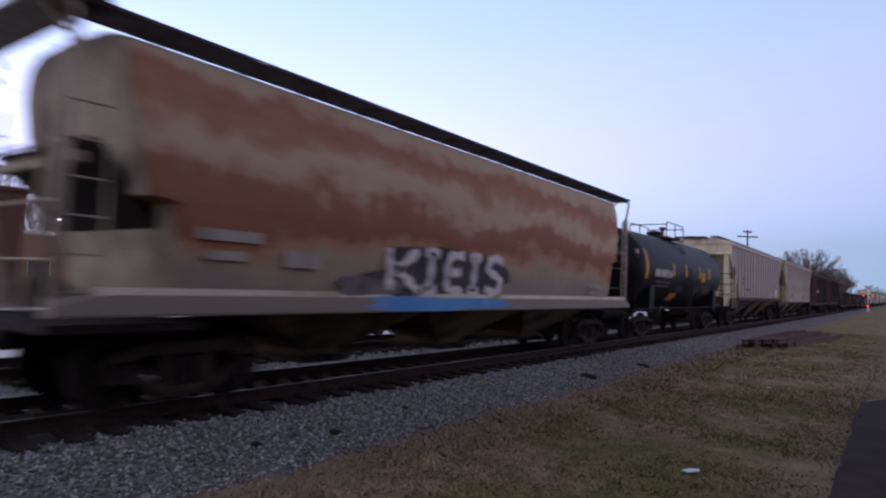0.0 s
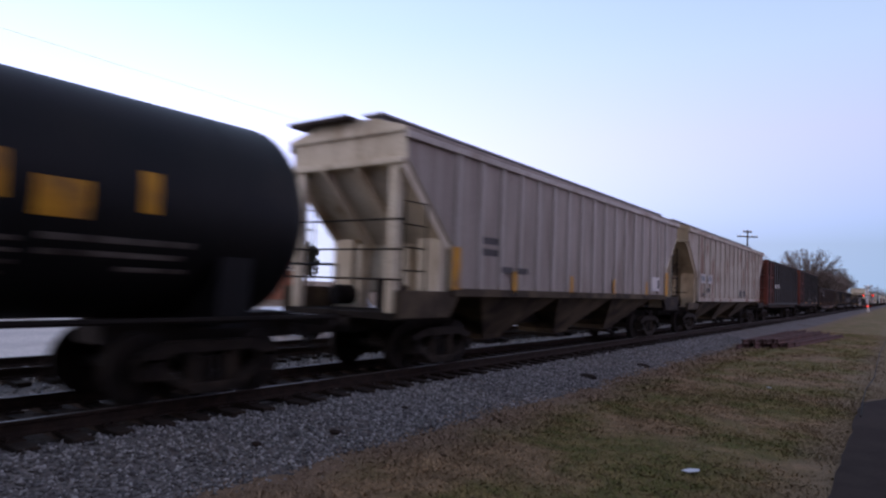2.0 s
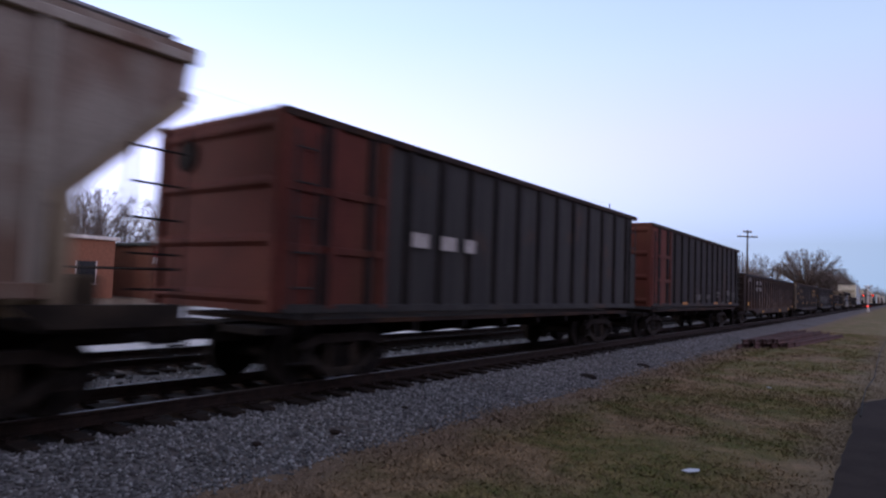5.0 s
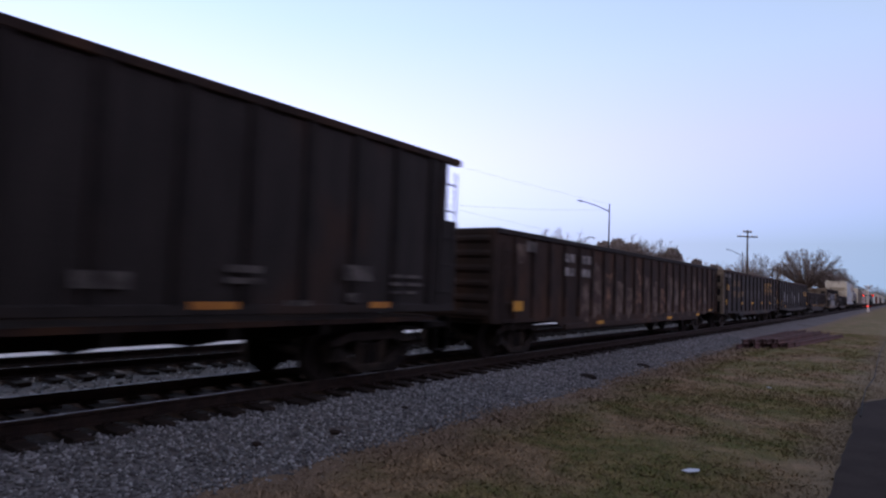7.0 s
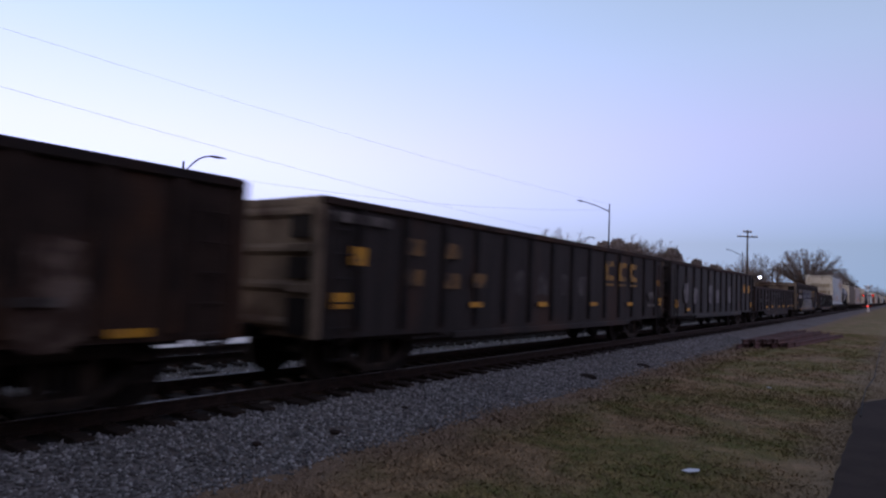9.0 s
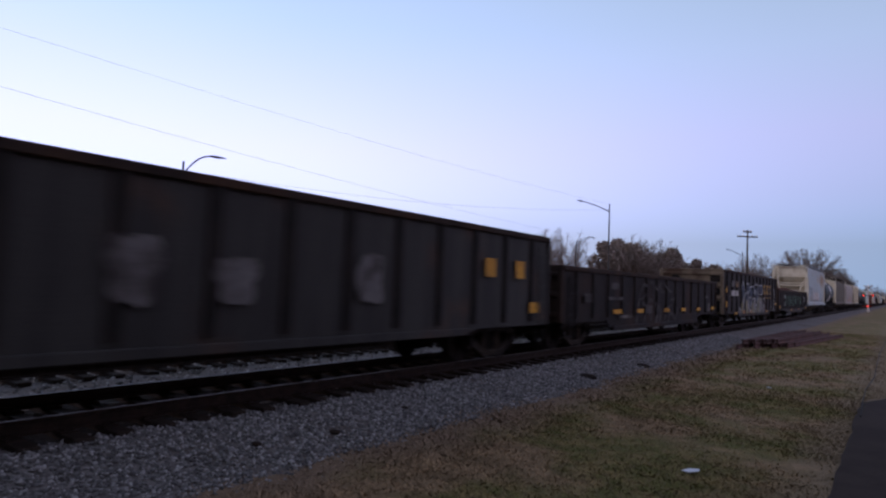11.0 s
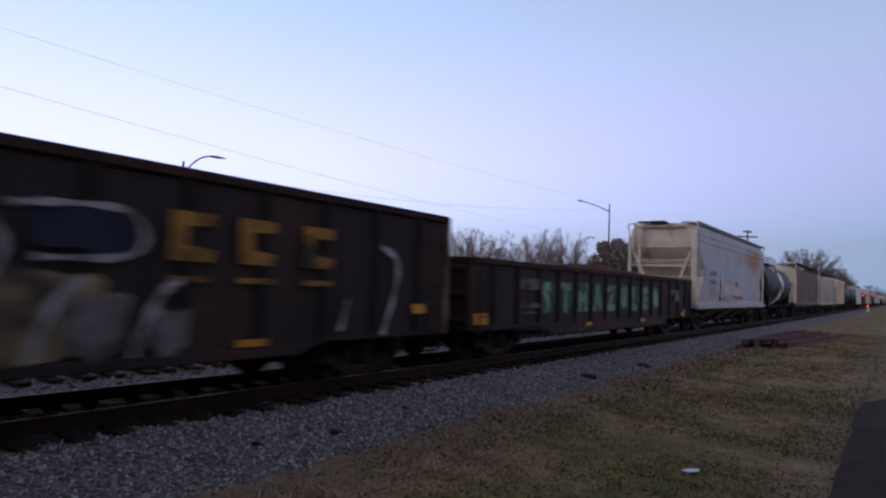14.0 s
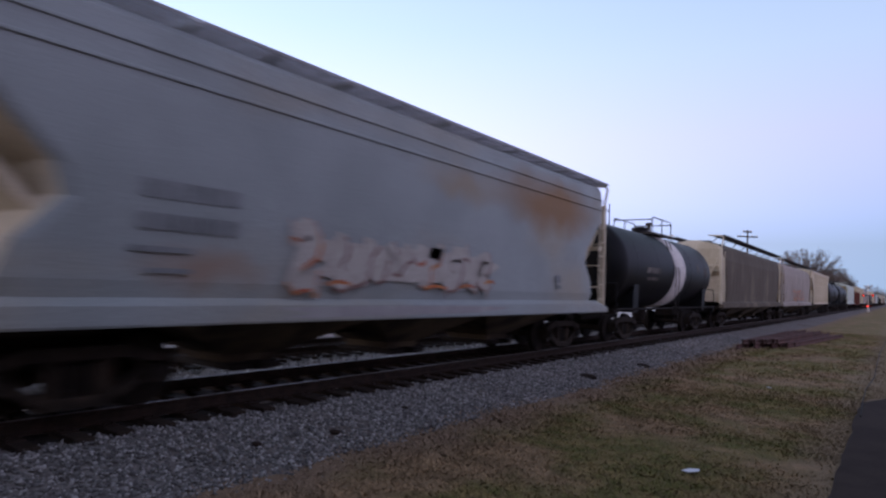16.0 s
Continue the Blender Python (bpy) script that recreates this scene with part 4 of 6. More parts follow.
def scrawl(parent, x, y0, y1, z0, z1, material, seed, strokes=6, width=.07):
    """Sprayed loops and slashes that spell nothing, as thin bands of paint."""
    rng = random.Random(seed)
    for k in range(strokes):
        bm = bmesh.new()
        cy = y0 + (k + .5) * (y1 - y0) / strokes
        ry = (y1 - y0) / strokes * rng.uniform(.42, .62)
        rz = (z1 - z0) / 2 * rng.uniform(.75, 1.0)
        cz = (z0 + z1) / 2
        a0, turn = rng.uniform(0, 6.28), rng.uniform(3.2, 5.6) * rng.choice((-1, 1))
        lean = rng.uniform(-.3, .3)
        prev = None
        n = 16
        for i in range(n + 1):
            a = a0 + turn * i / n
            wob = 1 + .18 * math.sin(3 * a + k)
            p = Vector((0, cy + ry * wob * math.cos(a) + lean * rz * math.sin(a), cz + rz * math.sin(a)))
            q = width * (0.6 + .4 * math.sin(math.pi * i / n))
            nrm = Vector((0, math.cos(a), math.sin(a)))
            row = [bm.verts.new((xx, *(p + nrm * o)[1:])) for xx in (x - .004, x + .003) for o in (-q, q)]
            if prev:
                bm.faces.new((prev[2], prev[3], row[3], row[2]))
                bm.faces.new((prev[0], prev[2], row[2], row[0]))
                bm.faces.new((prev[3], prev[1], row[1], row[3]))
            prev = row
        bmesh.ops.recalc_face_normals(bm, faces=bm.faces)
        part("graffiti_stroke", bm, material, parent)


def stroke(parent, x, pts, width, material):
    """One sprayed line of even width along bent points (y, z), rounded by subdivision."""
    v = [Vector((0, *p)) for p in pts]
    for _ in range(2):
        v = [v[0]] + [q for a, b in zip(v, v[1:]) for q in (a * .75 + b * .25, a * .25 + b * .75)] + [v[-1]]
    bm = bmesh.new()
    prev = None
    for i, p in enumerate(v):
        d = (v[min(i + 1, len(v) - 1)] - v[max(i - 1, 0)]).normalized()
        nrm = Vector((0, -d.z, d.y)) * width * (.8 + .3 * math.sin(i * 1.7 + pts[0][0]))
        row = [bm.verts.new((xx, *(p + nrm * o)[1:])) for xx in (x - .004, x + .002) for o in (-1, 1)]
        if prev:
            bm.faces.new((prev[2], prev[3], row[3], row[2]))
            bm.faces.new((prev[0], prev[2], row[2], row[0]))
            bm.faces.new((prev[3], prev[1], row[1], row[3]))
        prev = row
    bmesh.ops.recalc_face_normals(bm, faces=bm.faces)
    part("graffiti_stroke", bm, material, parent)


def blob(parent, x, y0, y1, z0, z1, material, seed, name="graffiti_fill"):
    """A flat patch of spray paint with a wavy edge."""
    rng = random.Random(seed)
    n = 28
    ph = [rng.uniform(0, 6.28) for _ in range(3)]
    poly = []
    for i in range(n):
        a = i * math.tau / n
        r = 1 + .10 * math.sin(3 * a + ph[0]) + .07 * math.sin(5 * a + ph[1]) + .05 * math.sin(9 * a + ph[2])
        c, s = math.cos(a), math.sin(a)
        k = r / max(abs(c), abs(s)) ** .75
        poly.append(((y0 + y1) / 2 + c * k * (y1 - y0) / 2 * .9, (z0 + z1) / 2 + s * k * (z1 - z0) / 2 * .9))
    return part(name, plate(poly, "x", x - .003, x + .002), material, parent)


# ---- the train: (wagon, place of its front end at the start, length) ----
TRAIN = []


def couple(car, front, L):
    TRAIN.append((car, front + L / 2))
    return car


# rust-streaked hopper
L = 17.3
# slope_paint puts the shade of the end recess into the inner sheets' colour
c = couple(smooth_hopper("rust-streaked cream covered hopper wagon with graffiti on its side", L,
           [(1.40, 1.50, 1.45), (2.0, 1.56, 1.38), (2.55, 1.58, 1.25), (2.62, 1.585, .95), (3.2, 1.57, .85), (3.65, 1.53, .75), (4.0, 1.48, .68), (4.25, 1.42, .66), (4.46, 1.35, .66), (4.60, 1.05, .66), (4.68, .3, .7)],
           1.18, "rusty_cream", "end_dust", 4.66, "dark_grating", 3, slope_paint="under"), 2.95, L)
part("painted_side_band", boxed(1.601, 1.606, -8.2, 8.2, 1.42, 1.52), "cream", c)
blob(c, 1.619, -4.1, .9, 1.19, 1.46, "spray_blue", 3)
blob(c, 1.604, -4.0, -2.3, 1.45, 1.95, "spray_black", 6)
blob(c, 1.606, -3.55, .85, 1.45, 2.42, "spray_black", 7)
blob(c, 1.609, -4.6, -2.9, 1.46, 1.78, "spray_grey", 8)
SHAPES = {"K": [[(.1, .0), (.06, .5), (.0, 1.0)], [(.85, 1.0), (.25, .48), (.12, .5)], [(.2, .55), (.55, .3), (.95, -.02)]],
          "I": [[(.3, .0), (.42, .5), (.38, 1.0)], [(.05, .96), (.4, 1.02), (.75, .97)], [(.05, .02), (.4, -.02), (.72, .03)]],
          "E": [[(.85, .98), (.2, 1.0), (.12, .5), (.15, .02), (.88, .0)], [(.15, .52), (.45, .5), (.75, .54)]],
          "S": [[(.9, .92), (.5, 1.06), (.1, .85), (.25, .55), (.75, .48), (.88, .15), (.5, -.06), (.08, .12)]]}
for ch, y, w in (("K", -3.35, .95), ("I", -2.35, .62), ("E", -1.68, .75), ("I", -.86, .62), ("S", -.22, .8)):
    for pts in SHAPES[ch]:
        stroke(c, 1.612, [(y + a * w + .08 * (q - .5), 1.57 + q * .72) for a, q in pts], .105, "spray_white")
bars(c, 1.602, [(-7.0, -6.0, 2.15, 2.3), (-6.9, -6.2, 1.9, 2.02), (-5.6, -4.9, 1.85, 2.1)], "white_grey")
bars(c, 1.602, [(5.4, 6.4, 1.75, 1.85), (5.4, 6.1, 1.58, 1.66)], "white_grey")

part("cross_walk", boxed(-1.64, 1.64, -L / 2 - .28, -L / 2 + .42, 4.68, 4.73, bevel=.01), "grating", c, "pale grating across the end of the roof")
for x in (-1.2, 1.2):
    part("walk_bracket", pipe([(x, -L / 2 - .2, 4.67), (x, -L / 2 + .35, 4.2)], .025), "end_dust", c)

# black tank wagon
L = 13.45
R, ZC = 1.5, 2.58
c = couple(tank_wagon("black tank wagon with white stencils and yellow marks", L, R, ZC, "tank_black"), 21.1, L)
for y, z0, z1 in ((-5.45, 2.2, 3.25), (-2.2, 2.37, 2.87), (-.4, 2.4, 2.9), (1.8, 2.4, 2.9), (3.45, 2.4, 2.9)):
    wrap(c, R, ZC, y - .11, y + .11, z0, z1, "yellow", "yellow_mark")
wrap(c, R, ZC, 2.2, 2.75, 2.26, 2.68, "yellow", "yellow_mark")
wrap(c, R, ZC, -1.75, -.85, 1.42, 1.70, "orange", "orange_mark")
for k in range(4):
    wrap(c, R, ZC, -4.5 + .25 * k, -4.31 + .25 * k, 2.3, 2.58, "stencil")
for k in range(6):
    wrap(c, R, ZC, -3.75 + .235 * k, -3.57 + .235 * k, 2.3, 2.58, "stencil")
for y0, y1, z0, z1 in ((-4.5, -2.5, 2.08, 2.15), (-4.5, -2.6, 1.93, 1.99), (-1.6, -.5, 1.94, 1.98), (-1.6, -.5, 1.85, 1.89), (-1.6, -.6, 1.77, 1.80),
                       (1.5, 2.1, 1.98, 2.03), (1.5, 2.1, 1.86, 1.90), (1.5, 2.1, 1.74, 1.78), (1.5, 2.0, 1.62, 1.66), (2.3, 4.1, 2.02, 2.09), (2.3, 4.0, 1.86, 1.92), (3.2, 4.1, 1.7, 1.75)):
    wrap(c, R, ZC, y0, y1, z0, z1, "stencil_dim")
wrap(c, R - .02, ZC, 4.85, 5.6, 2.1, 2.6, "stencil_dim")
for y0, z0, m in ((-6.0, 3.05, "stencil"), (-6.05, 2.85, "stencil_dim"), (-6.1, 2.45, "orange")):
    part("head_mark", plate([(1.0, z0), (1.32, z0), (1.32, z0 + .16), (1.0, z0 + .16)], "y", -5.95, -5.90), m, c)

# grey ribbed hopper
L = 17.3
# side sill takes the bay colour, darker than the panels
c = couple(ribbed_hopper("weathered white-grey covered hopper wagon with upright side posts", L, 4.48, 1.50, "white_grey", "cream", 17, yellow=True, sill_paint="bay_grime", rib_paint="rib_white_lit"), 35.9, L)
bars(c, 1.594, [(-5.2, -4.7, 2.0, 2.14), (-4.5, -4.0, 2.0, 2.14)], "stencil_black")
bars(c, 1.527, [(-6.0, -5.2, 2.6, 2.75), (-6.0, -5.2, 2.35, 2.5)], "stencil_black")
for y in (-4.6, -1.5, 1.6, 4.7):
    part("reflective_strip", boxed(1.594, 1.600, y - .08, y + .08, 1.55, 2.05), "yellow", c)
part("notice_plate", boxed(1.596, 1.603, 5.3, 6.1, 1.75, 2.25), "spray_white", c)
part("notice_plate", boxed(1.603, 1.606, 5.85, 6.05, 1.85, 2.15), "stencil_black", c)

# rust-stained beige hopper
L = 17.9
c = couple(ribbed_hopper("rust-stained off-white covered hopper wagon with ribbed sides", L, 4.48, 1.42, "dirty_white", "end_beige", 15, rib_paint="rib_beige_lit", posts=False), 54.7, L)
part("notice_plate", boxed(1.596, 1.603, -7.05, -6.25, 2.2, 2.62), "stencil", c)
part("notice_plate", boxed(1.596, 1.603, -5.8, -4.95, 2.2, 2.62), "stencil", c)
bars(c, 1.604, [(-6.95, -6.7, 2.3, 2.52), (-6.62, -6.35, 2.3, 2.52), (-5.68, -5.45, 2.3, 2.52), (-5.35, -5.1, 2.3, 2.52)], "stencil_soft")
bars(c, 1.594, [(-5.9, -5.4, 1.8, 2.0), (-6.8, -6.3, 1.65, 1.75)], "stencil_dim")
bars(c, 1.606, [(1.3, 1.75, 1.66, 2.0), (2.25, 2.75, 1.66, 2.0), (5.3, 5.7, 1.95, 2.0), (5.3, 5.8, 1.82, 1.86)], "stencil_black")

# two high coal gondolas
L = 15.0
c = couple(gondola("high slate-black gondola wagon with oxide red end panels", L, 4.2, 1.2, "car_slate", 14, "car_brown", "car_red", rib_paint="car_black", end_bars=4, first_paint="car_red", open_rear=True), 74.0, L)
bars(c, 1.604, [(-4.5, -4.0, 2.35, 2.62), (-3.6, -3.1, 2.35, 2.62), (-2.8, -2.4, 2.35, 2.62)], "stencil")
L = 15.1
c = couple(gondola("high sooty black gondola wagon with red end and white stencils", L, 4.2, 1.2, "car_panel", 14, "car_brown", "car_red", rib_paint="car_black", end_bars=4, first_paint="car_red", open_rear=True), 90.65, L)
bars(c, 1.604, [(2.2, 2.75, 1.75, 1.85), (2.2, 2.75, 1.6, 1.68), (4.35, 5.0, 1.7, 1.95), (4.45, 4.8, 1.35, 1.5), (5.5, 6.4, 1.78, 1.84), (5.5, 6.4, 1.64, 1.70), (5.5, 6.2, 1.5, 1.55),
                (0.3, .9, 1.5, 1.7), (-1.6, -.8, 1.45, 1.7), (3.2, 3.7, 1.3, 1.38)], "stencil_dim")
bars(c, 1.604, [(1.7, 2.4, 1.26, 1.36), (5.0, 5.5, 1.26, 1.36), (-3.6, -2.9, 1.26, 1.36)], "orange", "reflective_mark")

# long rusty gondola
L = 20.6
c = couple(gondola("long rusted brown-black gondola wagon with faded white stencils", L, 3.0, .66, "car_brown", 22, "car_black", "car_brown", belly=.22, end_bars=6), 107.25, L)
bars(c, 1.606, [(-9.0, -8.5, 2.55, 2.8), (7.6, 8.1, 1.3, 1.4)], "stencil_dim")
bars(c, 1.606, [(y + k, y + k + .24, z, z + .22) for y in (-6.85, -5.75) for k in (0, .31) for z in (2.05, 2.42)], "stencil_mid")
blob(c, 1.605, -9.5, -9.0, 2.25, 2.75, "spray_worn", 330, "worn_paint")
for k in range(16):
    y = -10.3 + .9 + (4.5 + k) * (20.6 - 1.8) / 21
    blob(c, 1.538, y - .36, y + .36, .72 + .08 * (k % 3), 1.9 + .2 * ((k * 7) % 4), ("spray_worn", "worn_rust", "spray_worn")[(k * 5) % 3], 300 + k, "worn_paint")
bars(c, 1.606, [(-9.6, -9.1, 1.15, 1.38), (-4.6, -4.1, .72, .82), (2.2, 2.8, .72, .82), (6.4, 6.9, .78, .88), (8.6, 9.1, .95, 1.05)], "yellow", "reflective_mark")

# gondola with yellow lettering blocks
L = 17.2
c = couple(gondola("dark brown gondola wagon with yellow marks and dusty end", L, 3.0, .66, "car_panel", 14, "car_brown", "end_tan", rib_paint="car_black", belly=.12, end_bars=4), 129.3, L)
for y, z in ((-6.3, 2.2), (-5.1, 2.2), (-6.3, 1.65), (-5.1, 1.62), (-4.1, 1.65)):
    part("lettering_block", boxed(1.60, 1.606, y - .26, y + .26, z, z + .3), "yellow_faint", c)
for y in (3.2, 4.3, 5.3):   # a faded yellow mark of three shapes
    part("painted_mark", plate([(y - .30, 2.02), (y + .30, 2.02), (y + .30, 2.16), (y - .12, 2.2), (y - .12, 2.42), (y + .30, 2.46), (y + .30, 2.6), (y - .30, 2.6)], "x", 1.60, 1.606), "yellow_worn", c)
    part("painted_mark", boxed(1.60, 1.605, y - .3, y + .3, 1.86, 1.92), "yellow_worn", c)
bars(c, 1.606, [(-8.0, -7.6, 1.95, 2.25), (-8.4, -7.9, 1.25, 1.5), (-4.45, -3.95, 1.25, 1.36), (-1.45, -.95, 1.25, 1.36), (1.75, 2.25, 1.25, 1.36), (4.75, 5.25, 1.25, 1.36), (7.9, 8.3, 1.25, 1.5), (7.8, 8.1, 1.95, 2.15)], "yellow", "reflective_mark")
bars(c, 1.606, [(6.9, 7.4, 1.45, 1.7), (6.8, 7.5, 1.2, 1.3)], "stencil_dim")
for k in range(4):
    blob(c, 1.538, -2.6 + 1.2 * k, -2.0 + 1.2 * k, 1.5, 2.1, "spray_faint", 140 + k)

step_pockets(c, -8.6, 2.70)
part("corner_plate", boxed(1.60, 1.606, -8.45, -7.0, 2.62, 2.78), "stencil_dim", c)

# next gondola
L = 16.7
c = couple(gondola("dark slate gondola wagon with spray-painted panels", L, 2.98, .70, "car_slate", 13, "car_brown", "car_black", rib_paint="car_black", belly=.1, end_bars=4), 147.6, L)
for k, y in enumerate((-6.4, -4.9, -2.3, -.9, 1.7)):
    blob(c, 1.607, y - .35, y + .35, 1.3, 2.2 - .2 * (k % 2), "spray_grey", 20 + k)
bars(c, 1.606, [(-7.9, -7.5, 1.15, 1.45), (-6.3, -5.8, 1.0, 1.12), (7.3, 7.8, 1.1, 1.35), (5.3, 5.7, 1.9, 2.3), (6.6, 7.0, 1.9, 2.3)], "yellow", "reflective_mark")

# low gondola with grey graffiti
L = 17.1
c = couple(gondola("low black gondola wagon with grey graffiti and yellow strips", L, 2.33, .50, "car_black", 14, "car_brown", "car_brown", belly=.3, end_bars=3), 165.15, L)
for pts, w in (([(-.85, 1.35), (-.7, 1.05), (-.7, .78), (-.85, .65)], .07), ([(-.55, 1.25), (-.25, 1.0), (-.3, .78), (-.45, .62)], .07), ([(.15, .62), (.3, .9), (.5, 1.18), (.65, 1.2)], .06),
               ([(.65, .62), (.75, .72), (.85, 1.0), (.75, 1.15)], .06), ([(.45, 1.15), (.75, 1.2), (1.1, 1.25)], .03), ([(.95, .95), (1.2, .9), (1.5, .7), (1.65, .75), (1.9, 1.15)], .06),
               ([(.15, 2.05), (.4, 1.9), (.7, 1.8), (1.05, 1.75)], .05), ([(.9, 1.4), (1.15, 1.5), (1.55, 1.5), (1.2, 1.4)], .03), ([(-.95, 1.95), (-.7, 1.75), (-.4, 2.0), (-.25, 2.05)], .05),
               ([(-.35, 1.9), (-.25, 1.7), (.15, 1.75)], .05), ([(-1.6, 2.0), (-1.25, 2.1), (-1.05, 1.85), (-1.15, 1.5)], .06), ([(-2.1, .65), (-1.95, 1.1), (-1.6, 1.5), (-1.2, 1.4)], .07),
               ([(-2.9, .62), (-2.75, 1.2), (-2.55, 1.7), (-2.2, 2.0), (-1.9, 1.9)], .06), ([(-2.3, 1.35), (-1.9, 1.2), (-1.5, 1.05), (-1.35, .7)], .08), ([(-2.6, 1.45), (-2.2, 1.5), (-1.9, 1.65)], .04)):
    stroke(c, 1.608, pts, w, "spray_faint")
blob(c, 1.605, -2.0, -1.2, .95, 1.25, "spray_faint", 33)
bars(c, 1.605, [(-5.2, -4.6, 1.75, 1.95), (-5.4, -4.2, 1.42, 1.52), (-7.2, -6.7, 1.35, 1.6)], "spray_faint")
bars(c, 1.606, [(-5.0, -4.3, 1.0, 1.13), (-2.85, -2.2, 1.0, 1.13), (.15, .8, 1.0, 1.13), (2.45, 3.1, 1.0, 1.13), (4.8, 5.4, 1.0, 1.13), (7.4, 8.1, 1.02, 1.15)], "yellow", "reflective_mark")
bars(c, 1.606, [(6.6, 7.1, .95, 1.3), (-4.5, -3.4, .85, .95), (6.3, 6.8, 1.55, 1.65)], "stencil_dim")

# gondola with big graffiti
L = 17.0
c = couple(gondola("black gondola wagon covered in white and navy graffiti", L, 3.02, .60, "car_panel", 14, "car_brown", "end_tan", rib_paint="car_black", belly=.15, end_bars=4), 183.75, L)
# olive ground, pale columns and navy letter bodies, then pale sprayed lines
for k, (y0, y1, z0, z1) in enumerate(((-4.25, -3.3, .72, 1.5), (-3.0, -2.1, .68, 1.55), (-1.3, .3, .68, 1.35), (.5, 2.1, .68, 1.75))):
    blob(c, 1.604, y0, y1, z0, z1, "spray_olive", 42 + k)
for k, (y0, y1, z0, z1) in enumerate(((-4.95, -4.25, .66, 1.08), (-3.75, -3.35, .85, 1.65), (-2.55, -2.0, .75, 1.85), (-.6, .1, .9, 1.7), (1.5, 2.25, .7, 1.5), (2.5, 3.0, .7, 1.3))):
    blob(c, 1.606, y0, y1, z0, z1, "spray_grey", 52 + k)
for k, (y0, y1, z0, z1) in enumerate(((-4.2, -3.35, 1.55, 2.35), (-3.0, -2.45, 1.45, 1.85), (-2.75, -1.9, 1.92, 2.38), (-2.05, -1.0, 1.68, 2.2), (-2.0, -1.35, 1.1, 1.6), (-.8, .0, 1.75, 2.25), (.05, .75, 1.35, 2.3), (1.1, 2.2, 1.88, 2.4))):
    blob(c, 1.609, y0, y1, z0, z1, "spray_navy", 62 + k)
for pts, w in (([(-4.45, 1.95), (-4.05, 2.45), (-3.85, 2.5), (-3.4, 2.0), (-3.15, 1.75)], .05), ([(-3.8, 1.35), (-3.5, 1.75), (-2.9, 1.9), (-2.6, 1.98)], .06),
               ([(-2.85, 2.4), (-2.3, 2.45), (-1.85, 2.2), (-2.1, 1.92), (-2.75, 1.86)], .045), ([(-1.85, 2.25), (-1.0, 2.3), (-.75, 2.28)], .05),
               ([(-2.1, 1.62), (-1.5, 1.66), (-1.1, 1.62)], .035), ([(-2.3, 1.9), (-2.15, 1.3), (-1.85, .8)], .07), ([(-1.75, .8), (-1.3, 1.35), (-.75, 1.65)], .06),
               ([(-.6, 2.3), (.1, 2.5), (.75, 2.3), (.95, 1.8), (.6, 1.4)], .055), ([(.95, 2.35), (1.5, 2.42), (2.3, 2.42), (2.4, 1.85), (1.2, 1.82)], .045),
               ([(-.5, .75), (-.2, 1.1), (.4, 1.25)], .05), ([(6.6, .8), (6.9, 1.5), (7.0, 2.1), (6.5, 2.3)], .06), ([(5.6, .9), (5.75, 1.4)], .05)):
    stroke(c, 1.613, pts, w, "spray_pale")
stroke(c, 1.614, [(-3.55, 1.2), (-3.5, 1.5), (-3.2, 1.55), (-3.05, 1.2), (-3.2, .9), (-3.45, .92), (-3.55, 1.2)], .07, "spray_grey")
stroke(c, 1.614, [(-4.9, .72), (-4.85, 1.02), (-4.6, 1.08), (-4.4, .9), (-4.3, .72)], .05, "spray_pale")
for y in (-.95, .2, 1.2, 2.3):
    stroke(c, 1.614, [(y, .72), (y + .12, 1.1), (y + .3, 1.5), (y + .55, 1.62)], .06, "spray_pale")
for y0, y1, z0, z1 in ((-.65, -.45, 1.85, 2.1), (-.35, -.1, 1.82, 2.12), (.15, .55, 1.93, 1.98)):
    part("graffiti_mark", boxed(1.609, 1.615, y0, y1, z0, z1), "spray_pale", c)
for y0, z0 in ((-3.75, .72), (-1.75, .72)):
    blob(c, 1.611, y0, y0 + .4, z0, z0 + .2, "orange", 80)
for y in (2.98, 3.97, 5.08):
    part("painted_mark", plate([(y - .3, 1.86), (y + .3, 1.86), (y + .3, 2.02), (y - .08, 2.06), (y - .08, 2.3), (y + .3, 2.32), (y + .3, 2.48), (y - .3, 2.48)], "x", 1.60, 1.606), "yellow_worn", c)
    part("painted_mark", boxed(1.60, 1.606, y - .3, y + .3, 1.6, 1.68), "yellow_worn", c)
for k, y in enumerate((-6.43, -5.47)):
    part("lettering_block", boxed(1.60, 1.606, y - .36, y + .36, 2.18, 2.5), "yellow_faint" if k else "stencil_dim", c)
    part("lettering_block", boxed(1.60, 1.606, y - .36, y + .36, 1.70, 1.98), "stencil", c)
bars(c, 1.606, [(-8.1, -7.7, 1.85, 2.15), (-8.2, -7.7, 1.12, 1.4), (-5.9, -5.3, .72, .82), (3.7, 4.2, .75, .85), (7.4, 7.8, 1.15, 1.32)], "yellow", "reflective_mark")
part("corner_stripe", boxed(1.572, 1.577, -8.5, -8.36, .8, 2.0), "yellow_faint", c)
step_pockets(c, -8.5, 2.72)

